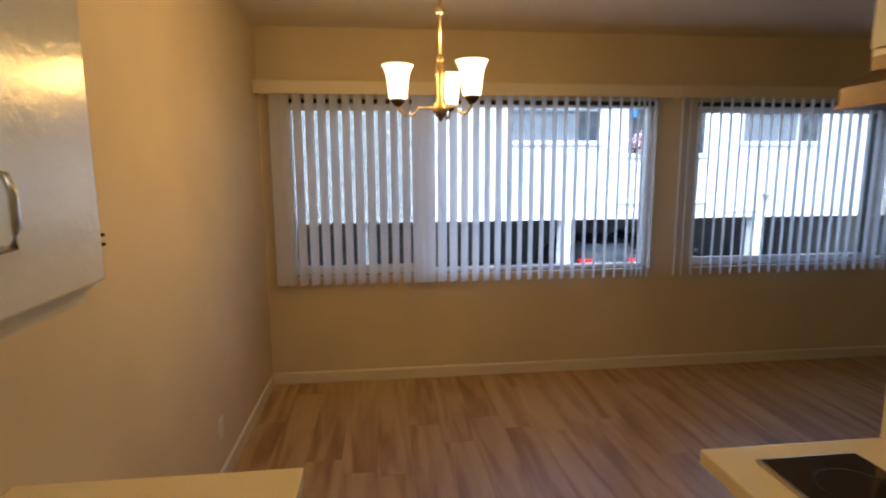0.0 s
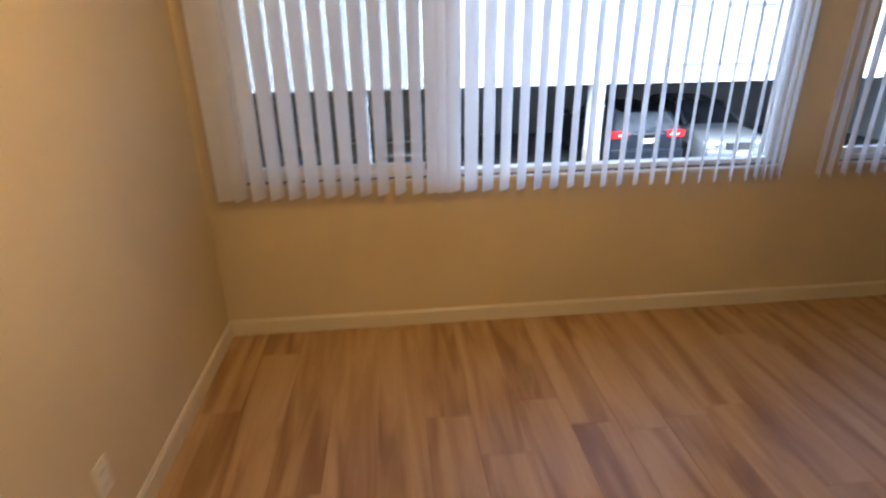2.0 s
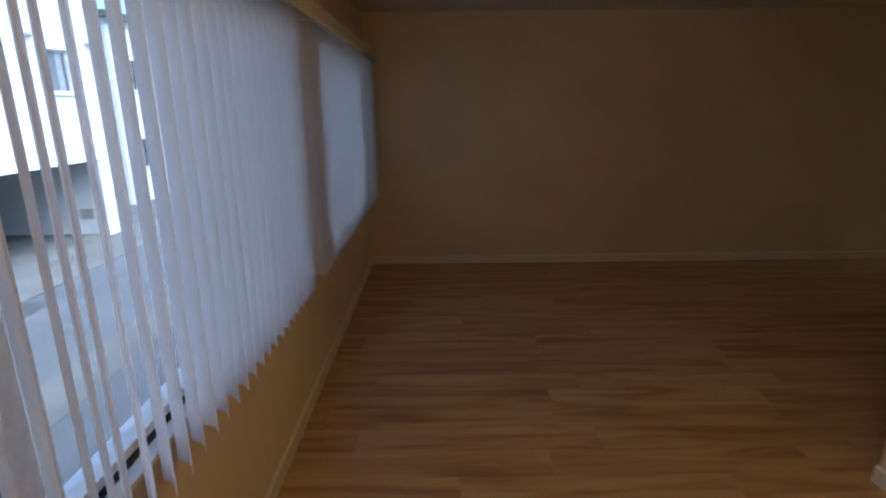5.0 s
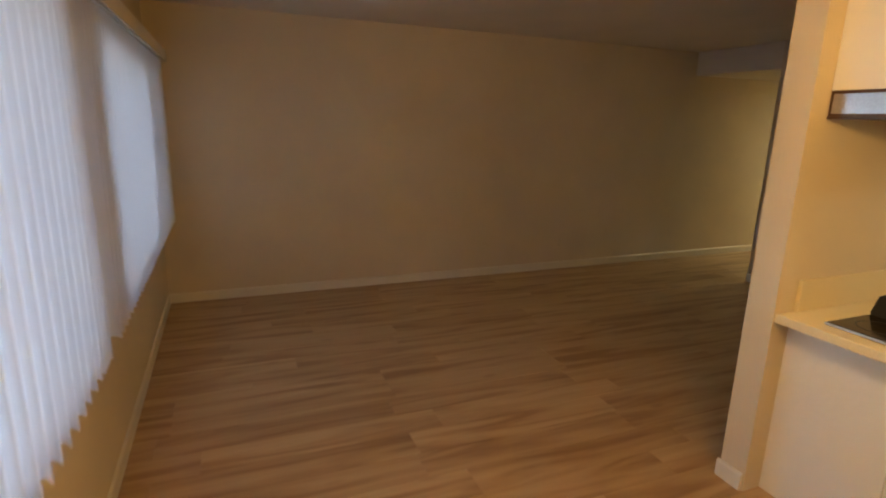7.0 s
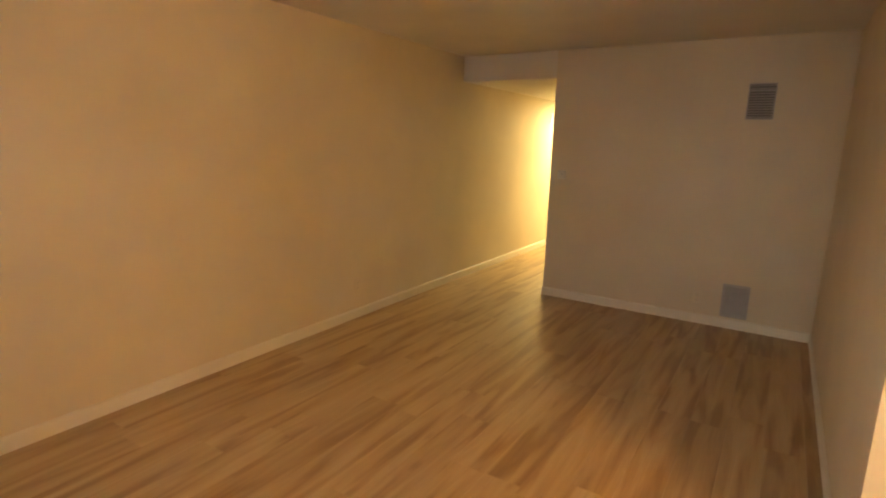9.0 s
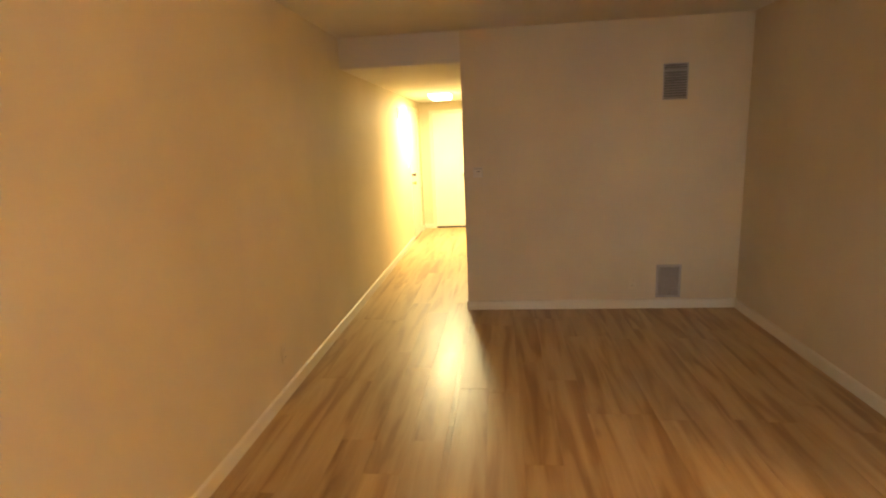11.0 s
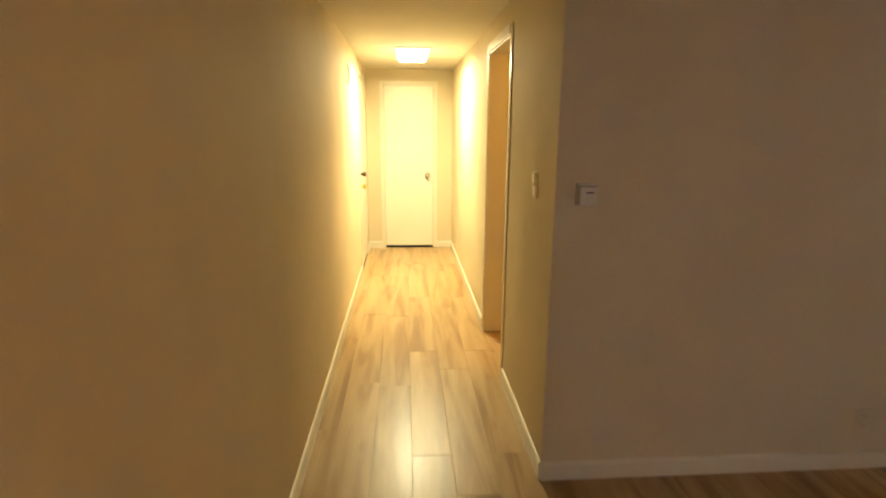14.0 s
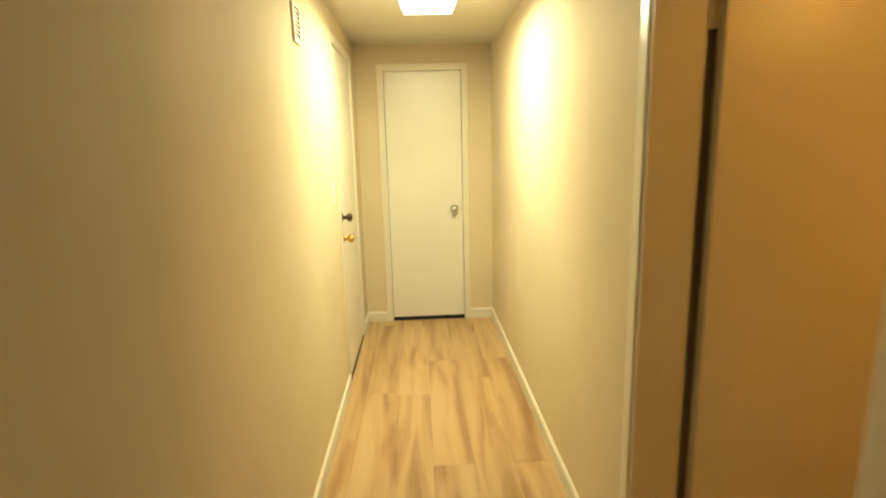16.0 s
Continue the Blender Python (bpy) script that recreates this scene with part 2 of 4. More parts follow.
def tube(path, radius, n=10, bm=None):
    bm = bm or bmesh.new()
    path = [Vector(p) for p in path]
    rings = []
    for i, p in enumerate(path):
        d = (path[min(i + 1, len(path) - 1)] - path[max(i - 1, 0)]).normalized()
        side = d.cross(Vector((0, 0, 1)) if abs(d.z) < 0.9 else Vector((1, 0, 0))).normalized()
        up = side.cross(d)
        rings.append([bm.verts.new(p + radius * (side * math.cos(6.28319 * k / n) + up * math.sin(6.28319 * k / n))) for k in range(n)])
    for a, b in zip(rings, rings[1:]):
        for k in range(n):
            bm.faces.new((a[k], a[(k + 1) % n], b[(k + 1) % n], b[k]))
    bm.faces.new(rings[0][::-1]), bm.faces.new(rings[-1])
    return bm


def part(name, bm, material, parent=None, label="", smooth=False):
    """One mesh object from a bmesh, under a thing or a part."""
    bmesh.ops.recalc_face_normals(bm, faces=bm.faces[:])
    me = bpy.data.meshes.new(name)
    bm.to_mesh(me)
    bm.free()
    me.materials.append(material)
    if smooth:
        for p in me.polygons:
            p.use_smooth = True
    ob = new(name, me)
    if parent is not None:
        ob.parent = parent
    if label:
        ob["label"] = label
    return ob


def thing(name, label, category, group="", at=(0, 0, 0)):
    ob = new(name)
    ob.empty_display_size = 0.1
    ob.location = at
    return tagged(ob, label, category, group)


def structure(name, bm, material, label, category):
    return tagged(part(name, bm, material), label, category, "", "structure")


# ---- shell of the flat ----
T2 = ZC + 0.12
structure("wall_window", boxes(
    (-TH, W1[0], 0, 0.16, 0, T2), (W1[1], W2[0], 0, 0.16, 0, T2), (W2[1], XE + TH, 0, 0.16, 0, T2),
    (W1[0], W1[1], 0, 0.16, 0, WZ0), (W1[0], W1[1], 0, 0.16, WZ1, T2),
    (W2[0], W2[1], 0, 0.16, 0, WZ0), (W2[0], W2[1], 0, 0.16, WZ1, T2)), WALL, "cream painted wall with two wide windows", "wall")
structure("wall_west", boxes((-TH, 0, YB - TH, 0, 0, T2)), WALL, "cream painted wall beside the dining area", "wall")
structure("wall_partition", boxes((XK, XP, YB, YP, 0, T2)), WALL, "cream painted partition between kitchen and living room", "wall")
structure("wall_back", boxes((-TH, XH - TH, YB - TH, YB, 0, T2)), WALL, "cream painted wall with two vents", "wall")
structure("wall_hall", boxes((XH - TH, XH, JN, YB, 0, T2), (XH - TH, XH, YD, JF, 0, T2), (XH - TH, XH, JF, JN, JZ, T2)), WALL, "cream painted hallway wall with a doorway", "wall")
structure("wall_east", boxes((XE, XE + TH, EN, 0, 0, T2), (XE, XE + TH, YD, EF, 0, T2), (XE, XE + TH, EF, EN, 2.05, T2)), WALL, "long cream painted wall running into the hallway", "wall")
structure("wall_hall_end", boxes((XH - TH, DX0, YD - TH, YD, 0, T2), (DX1, XE + TH, YD - TH, YD, 0, T2), (DX0, DX1, YD - TH, YD, DZ, T2)), WALL, "cream painted wall at the hallway's end", "wall")
structure("ceiling", boxes((0, XE, YB, 0, ZC, ZC + 0.12)), CEIL, "cream textured ceiling", "ceiling")
structure("ceiling_hall", boxes((XH, XE, YD, YB, ZH, ZC + 0.12)), CEIL, "dropped cream hallway ceiling with a header", "ceiling")
structure("subfloor", boxes((-TH, XE + TH, YB, 0.16, -0.20, -0.006), (XH - TH, XE + TH, YD - TH, YB, -0.20, -0.006)), SUB, "dark underlay below the planks", "floor")
# side room, entry landing and closet that close the openings
SR = (2.55, JF - 0.035)
structure("wall_side_room", boxes((SR[0] - TH, SR[0], SR[1], YB - TH, 0, ZC), (SR[0] - TH, XH - TH, SR[1] - TH, SR[1], 0, ZC)), WALL, "painted walls of the side room", "wall")
structure("ceiling_side_room", boxes((SR[0] - TH, XH - TH, SR[1], YB - TH, ZH, ZH + 0.1)), CEIL, "painted ceiling of the side room", "ceiling")
structure("floor_side_room", boxes((SR[0] - TH, XH - TH, SR[1], YB - TH, -0.20, -0.003)), OAK, "oak-look floor of the side room", "floor")
structure("outer_wall", boxes((-TH, XE + TH, 0.161, 0.26, ZG, -0.2), (-9.0, -TH, 0.0, 0.26, ZG, 3.0), (XE + TH, 16.0, 0.0, 0.26, ZG, 3.0), (-TH, XE + TH, 0.161, 0.26, T2, 3.0)), STUCCO, "white stucco outside of the flat's own building", "wall")


# ---- baseboards and casings ----
def baseboard(x0, y0, x1, y1, nx, ny):
    """A board with an eased top edge along a wall; (nx, ny) points into the room."""
    h, t = 0.085, 0.013
    bm = bmesh.new()
    prof = [(0, 0), (t, 0), (t, h - 0.012), (t * 0.55, h - 0.003), (0, h)]
    a = [bm.verts.new((x0 + nx * d, y0 + ny * d, z)) for d, z in prof]
    b = [bm.verts.new((x1 + nx * d, y1 + ny * d, z)) for d, z in prof]
    for i in range(len(prof)):
        j = (i + 1) % len(prof)
        bm.faces.new((a[i], a[j], b[j], b[i]))
    bm.faces.new(a), bm.faces.new(b[::-1])
    structure("baseboard", bm, TRIM, "cream painted wooden baseboard", "baseboard")


baseboard(0.013, 0, XE - 0.013, 0, 0, -1)
baseboard(0, YP - 0.05, 0, 0, 1, 0)
baseboard(XE, EN + 0.06, XE, 0, -1, 0)
baseboard(XE, YD, XE, EF - 0.06, -1, 0)
baseboard(XP, YB, XP, YP, 1, 0)
baseboard(XK + 0.01, YP, XP + 0.013, YP, 0, 1)
baseboard(XP + 0.013, YB, XH, YB, 0, 1)
baseboard(XH, YB, XH, JN + 0.055, 1, 0)
baseboard(XH, JF - 0.055, XH, YD, 1, 0)
baseboard(XH + 0.013, YD, DX0 - 0.05, YD, 0, 1)
baseboard(DX1 + 0.05, YD, XE - 0.013, YD, 0, 1)


# ---- windows ----
def window(name, x0, x1, mull, label):
    """Sliding aluminium window: frame, meeting stile, panes, sill with a dark track."""
    top = tagged(new(name), label, "window", "", "structure")
    f = 0.045
    part("window_frame", boxes((x0, x1, 0.05, 0.12, WZ1 - f, WZ1), (x0, x1, 0.05, 0.12, WZ0, WZ0 + f),
                               (x0, x0 + f, 0.05, 0.12, WZ0 + f, WZ1 - f), (x1 - f, x1, 0.05, 0.12, WZ0 + f, WZ1 - f), bevel=0.003), ALU, top)
    part("meeting_stile", boxes((mull - 0.030, mull + 0.030, 0.045, 0.11, WZ0 + f, WZ1 - f), bevel=0.004), ALU, top)
    part("gasket", boxes((mull - 0.043, mull - 0.031, 0.05, 0.10, WZ0 + f, WZ1 - f)), BLACK, top)
    part("head_track", boxes((x0 + 0.01, x1 - 0.01, 0.02, 0.049, WZ1 - 0.03, WZ1 - 0.002)), BLACK, top)
    part("sash_rail", boxes((x0 + f, mull - 0.044, 0.06, 0.095, WZ0 + f, WZ0 + f + 0.035), (x0 + f, mull - 0.044, 0.06, 0.095, WZ1 - f - 0.03, WZ1 - f)), ALU, top)
    for a, b, y in ((x0 + f, mull - 0.032, 0.078), (mull + 0.031, x1 - f, 0.09)):
        pane = part("pane", boxes((a, b, y, y + 0.004, WZ0 + f, WZ1 - f)), GLASS, top)
        pane.visible_shadow = False
    part("track", boxes((x0 + 0.01, x1 - 0.01, 0.028, 0.049, WZ0 + 0.002, WZ0 + 0.02)), BLACK, top)
    part("window_sill", boxes((x0 + 0.002, x1 - 0.002, -0.012, 0.03, WZ0 + 0.001, WZ0 + 0.018), bevel=0.004), TRIM, top)


window("window_1", W1[0], W1[1], 1.075, "wide white aluminium sliding window")
part("insect_screen", boxes((W1[0] + 0.046, 1.030, 0.114, 0.116, WZ0 + 0.046, WZ1 - 0.046)), SCREEN, bpy.data.objects["window_1"], "grey insect screen")
window("window_2", W2[0], W2[1], 4.70, "wide white aluminium sliding window")

part("insect_screen", boxes((4.74, W2[1] - 0.046, 0.114, 0.116, WZ0 + 0.046, WZ1 - 0.046)), SCREEN, bpy.data.objects["window_2"], "grey insect screen")

# ---- vertical blinds ----
VW, VZ0, VZ1 = 0.089, 0.745, 2.035


def vane_mesh():
    bm = bmesh.new()
    n, t = 6, 0.0009
    loops = []
    for z in (VZ0, VZ1):
        ring = []
        for s in (1, -1):
            for k in range(n + 1):
                u = (k / n - 0.5) * s
                ring.append(bm.verts.new((0.011 * (1 - (2 * u) ** 2) + s * t, u * VW, z)))
        loops.append(ring)
    a, b = loops
    for k in range(len(a)):
        j = (k + 1) % len(a)
        bm.faces.new((a[k], a[j], b[j], b[k]))
    for r in (a, b):
        for k in range(n):
            bm.faces.new((r[k], r[k + 1], r[2 * n - k], r[2 * n + 1 - k]))
    bmesh.ops.recalc_face_normals(bm, faces=bm.faces[:])
    me = bpy.data.meshes.new("vane")
    bm.to_mesh(me)
    bm.free()
    me.materials.append(VANE)
    return me


VANE_MESH = vane_mesh()
HOOK = boxes((-0.004, 0.004, -0.012, 0.012, VZ1 - 0.002, VZ1 + 0.02))
HOOK_ME = bpy.data.meshes.new("hook")
HOOK.to_mesh(HOOK_ME)
HOOK.free()
HOOK_ME.materials.append(PLATE)


def lean(x):
    """How far the vanes are turned from edge-on, in degrees."""
    if x > 2.95:
        return 29
    if x < 0.17:
        return 62
    if x < 1.0:
        return 29 + (x - 0.2) * 11
    return 53 - max(0.0, x - 1.15) * 28 if x < 1.55 else 42 - (x - 1.55) * 10.5


def blind(x0, x1, val0, val1, stack, label, packed=(0, 0)):
    top = thing("vertical_blind", label, "window blind", "vertical blinds on the windows", (x0, -0.075, VZ0))
    inv = Matrix.Translation((-x0, 0.075, -VZ0))

    def child(ob):
        ob.parent = top
        ob.matrix_parent_inverse = inv
        return ob
    child(part("valance", boxes((val0, val1, -0.150, -0.142, 2.028, 2.112), (val0, val0 + 0.008, -0.142, -0.002, 2.028, 2.112), (val1 - 0.008, val1, -0.142, -0.002, 2.028, 2.112),
                                (val0 + 0.008, val1 - 0.008, -0.142, -0.002, 2.104, 2.112), bevel=0.002), TRIM, None, "cream valance board"))
    child(part("headrail", boxes((x0, x1, -0.095, -0.055, 2.058, 2.098)), PLATE))
    xs, x = [x0 - 0.03], x0 + 0.03
    while x < x1 - stack - 0.02:
        if packed[0] < x < packed[1]:
            xs += [packed[0] + 0.040, packed[0] + 0.088]
            x = packed[1]
        xs.append(x)
        x += 0.0798
    k = max(1, int(stack / 0.035))
    xs += [x1 - 0.02 - stack + stack * (i + 0.5) / k for i in range(k)]
    for i, x in enumerate(xs):
        o = new("vane", VANE_MESH)
        o.matrix_world = pose(x, -0.075, 0, 0, 0, -lean(x) + random.uniform(-3, 3))
        child(o)
        h = new("hook", HOOK_ME)
        h.matrix_world = pose(x, -0.075, 0, 0, 0, -lean(x))
        child(h)
    return top


blind(0.155, 2.80, 0.005, 2.945, 0.16, "pale grey vertical blind with open vanes", (1.02, 1.152))
blind(3.00, 5.64, 2.950, 5.650, 0.30, "pale grey vertical blind with angled vanes")


# ---- doors ----
def knob_set(parent, at, axis, material, name="door_knob"):
    """Round knob on a rose; axis is the direction it sticks out."""
    bm = closed_lathe([(0.001, 0.0), (0.032, 0.0), (0.032, 0.006), (0.014, 0.010), (0.011, 0.030), (0.020, 0.036), (0.027, 0.046), (0.026, 0.058), (0.016, 0.066), (0.001, 0.068)], 20)
    q = Vector((0, 0, 1)).rotation_difference(Vector(axis)).to_matrix().to_4x4()
    bm.transform(Matrix.Translation(at) @ q)
    return part(name, bm, material, parent, "", True)


door = tagged(new("door_1"), "closed cream flush door at the hallway's end", "door", "", "structure")
part("door_leaf", boxes((DX0 + 0.004, DX1 - 0.004, YD - 0.050, YD - 0.012, 0.028, DZ - 0.004), bevel=0.002), DOORP, door)
# black bar stands in for the dark of the gap under the leaf
part("threshold", boxes((DX0 + 0.002, DX1 - 0.002, YD - 0.06, YD - 0.020, -0.004, 0.026)), BLACK, door)
part("casing", boxes((DX0 - 0.05, DX0 + 0.001, YD - 0.06, YD + 0.014, 0, DZ + 0.05), (DX1 - 0.001, DX1 + 0.05, YD - 0.06, YD + 0.014, 0, DZ + 0.05), (DX0 + 0.001, DX1 - 0.001, YD - 0.06, YD + 0.014, DZ - 0.002, DZ + 0.05), bevel=0.003), TRIM, door)
knob_set(door, (DX0 + 0.075, YD - 0.012, 0.94), (0, 1, 0), CHROME)
structure("closet_back", boxes((XH - TH, XE + TH, YD - 0.30, YD - TH - 0.001, -0.2, T2)), WALL, "plain wall behind the hallway door", "wall")

door = tagged(new("door_2"), "closed cream entry door with brass knob", "door", "", "structure")
part("door_leaf", boxes((XE + 0.008, XE + 0.048, EF + 0.004, EN - 0.004, 0.012, 2.046), bevel=0.002), DOORP, door)
part("threshold", boxes((XE + 0.001, XE + 0.06, EF + 0.002, EN - 0.002, -0.004, 0.010)), BRONZE, door)
part("casing", boxes((XE - 0.006, XE + 0.055, EN - 0.002, EN + 0.055, 0, 2.10), (XE - 0.006, XE + 0.055, EF - 0.055, EF + 0.002, 0, 2.10), (XE - 0.006, XE + 0.055, EF + 0.002, EN - 0.002, 2.048, 2.10), bevel=0.003), TRIM, door)
knob_set(door, (XE + 0.008, EN - 0.07, 0.915), (-1, 0, 0), GOLD)
knob_set(door, (XE + 0.008, EN - 0.07, 1.045), (-1, 0, 0), BRONZE, "deadbolt_knob")
structure("landing_back", boxes((XE + TH + 0.001, XE + 0.30, YD - TH, EN + 0.3, -0.2, T2)), WALL, "plain wall behind the entry door", "wall")

door = tagged(new("door_3"), "open cream door swung into the side room", "door", "", "structure")
part("jamb", boxes((XH - TH - 0.004, XH + 0.004, JN - 0.018, JN - 0.001, 0, JZ), (XH - TH - 0.004, XH + 0.004, JF + 0.001, JF + 0.018, 0, JZ), (XH - TH - 0.004, XH + 0.004, JF + 0.018, JN - 0.018, JZ - 0.018, JZ - 0.001), bevel=0.002), DOORP, door)
part("door_stop", boxes((XH - 0.055, XH - 0.02, JN - 0.03, JN - 0.018, 0, JZ - 0.018)), DOORP, door)
part("casing", boxes((XH - 0.001, XH + 0.008, JN - 0.004, JN + 0.045, 0, JZ + 0.05), (XH - 0.001, XH + 0.010, JF - 0.05, JF + 0.001, 0, JZ + 0.05), (XH - 0.001, XH + 0.014, JF + 0.006, JN - 0.006, JZ - 0.006, JZ + 0.05), bevel=0.003), TRIM, door)
leaf = boxes((-0.70, 0.0, -0.0175, 0.0175, 0.012, JZ - 0.024), bevel=0.002)
leaf.transform(pose(XH - TH - 0.030, JF + 0.034, 0, 0, 0, 1.5))
part("door_leaf", leaf, DOORP, door)
for hz in (0.24, 1.74):
    part("hinge", boxes((XH - TH - 0.046, XH - TH - 0.003, JF + 0.016, JF + 0.020, hz, hz + 0.09)), DOORP, door)
    part("hinge_pin", tube([(XH - TH - 0.022, JF + 0.024, hz), (XH - TH - 0.022, JF + 0.024, hz + 0.09)], 0.006, 10), BRASS, door)


# ---- vents, switches, outlet, thermostat ----
def wall_vent(x0, x1, z0, z1, material, label, slats, frame_w=0.02, bar=0.0, y=YB, duct=DUCT, pitch=-40):
    top = thing("wall_vent", label, "vent", "", (x0, y, z0))
    loc = Matrix.Translation((-x0, -y, -z0))

    def add(name, bm, m):
        bm.transform(loc)
        part(name, bm, m, top)
    add("backing", boxes((x0 + 0.004, x1 - 0.004, y, y + 0.003, z0 + 0.004, z1 - 0.004)), duct)
    add("frame", boxes((x0, x1, y, y + 0.012, z0, z0 + frame_w), (x0, x1, y, y + 0.012, z1 - frame_w, z1), (x0, x0 + frame_w, y, y + 0.012, z0 + frame_w, z1 - frame_w), (x1 - frame_w, x1, y, y + 0.012, z0 + frame_w, z1 - frame_w), bevel=0.002), material)
    if bar:
        add("divider", boxes((x0 + frame_w, x1 - frame_w, y + 0.004, y + 0.015, z0 + bar - 0.006, z0 + bar + 0.006)), PALEV)
    n = slats
    for i in range(n):
        zc = z0 + frame_w + (z1 - z0 - 2 * frame_w) * (i + 0.5) / n
        bm = boxes((x0 + frame_w, x1 - frame_w, -0.006, 0.006, -0.0012, 0.0012))
        bm.transform(Matrix.Translation((0, y + 0.007, zc)) @ Matrix.Rotation(radians(pitch), 4, "X"))
        add("slat", bm, material)
    return top


wall_vent(2.705, 2.905, 1.822, 2.112, GREYM, "grey louvred heater vent high on the wall", 13, 0.010, 0.235)
wall_vent(2.688, 2.901, 0.102, 0.402, PALEV, "pale grey louvred return vent above the baseboard", 20, duct=DUCT, pitch=-58)


def plate_on_east(yc, zc, label, name, category):
    """Grille or plate on the east wall, facing into the hallway."""
    return thing(name, label, category, "", (XE, yc, zc))


v = plate_on_east(-8.44, 1.957, "small cream grille high on the hallway wall", "wall_vent", "vent")
part("frame", boxes((-0.010, 0, -0.06, 0.06, -0.075, -0.06), (-0.010, 0, -0.06, 0.06, 0.06, 0.075), (-0.010, 0, -0.06, -0.047, -0.06, 0.06), (-0.010, 0, 0.047, 0.06, -0.06, 0.06)), PLATE, v)
for i in range(7):
    part("slat", boxes((-0.007, 0, -0.047, 0.047, -0.054 + i * 0.017, -0.047 + i * 0.017)), PLATE, v)

sw = thing("light_switch", "cream toggle switch plate by the entry door", "switch", "", (XE, -9.09, 1.23))
part("plate", boxes((-0.006, 0, -0.035, 0.035, -0.058, 0.058), bevel=0.002), PLATE, sw)
part("toggle", boxes((-0.016, -0.006, -0.005, 0.005, -0.006, 0.012)), PLATE, sw)

sw = thing("light_switch", "white two-gang switch plate beside the doorway", "switch", "", (XH, -6.09, 1.283))
part("plate", boxes((0, 0.005, -0.034, 0.034, -0.060, 0.060), bevel=0.002), BRIGHTP, sw)
part("rocker", boxes((0.005, 0.014, -0.024, 0.024, 0.009, 0.052), bevel=0.003), BRIGHTP, sw)
part("rocker", boxes((0.005, 0.010, -0.024, 0.024, -0.052, -0.009), bevel=0.003), BRIGHTP, sw)
part("toggle", boxes((0.005, 0.013, -0.006, 0.006, -0.006, 0.005), bevel=0.001), STEEL, sw)

th = thing("thermostat", "cream wall thermostat with a dark slot", "thermostat", "", (4.467, YB, 1.278))
part("base", boxes((-0.042, 0.042, 0, 0.012, -0.045, 0.045), bevel=0.003), THERM, th)
part("cover", boxes((-0.036, 0.036, 0.012, 0.030, -0.040, 0.030), bevel=0.005), THERM, th)
part("slot", boxes((-0.022, 0.010, 0.0295, 0.0312, 0.006, 0.011)), BLACK, th)
part("top_grille", boxes((-0.034, 0.034, 0.014, 0.0295, 0.0302, 0.0345)), GREYM, th)

def outlet(at, turn, label, m=WALL):
    """Duplex outlet; built facing +x and turned about z."""
    ol = thing("outlet", label, "outlet", "duplex outlets near the floor", at)
    part("plate", boxes((0, 0.006, -0.035, 0.035, -0.058, 0.058), bevel=0.002), m, ol)
    for dz in (-0.024, 0.024):
        s = part("socket", boxes((0.006, 0.009, -0.016, 0.016, dz - 0.014, dz + 0.014), bevel=0.001), m, ol)
        part("slot", boxes((0.009, 0.0094, -0.008, -0.006, dz - 0.005, dz + 0.006), (0.009, 0.0094, 0.006, 0.008, dz - 0.005, dz + 0.006)), BLACK, s)
    ol.rotation_euler = (0, 0, radians(turn))


outlet((0.0, -1.23, 0.288), 0, "cream duplex outlet plate by the dining window", PLATE)
outlet((3.105, YB, 0.24), 90, "cream duplex outlet plate beside the low vent")
outlet((XE, -1.17, 0.30), 180, "cream duplex outlet plate on the long wall")
outlet((XE, -4.01, 0.30), 180, "cream duplex outlet plate on the long wall")


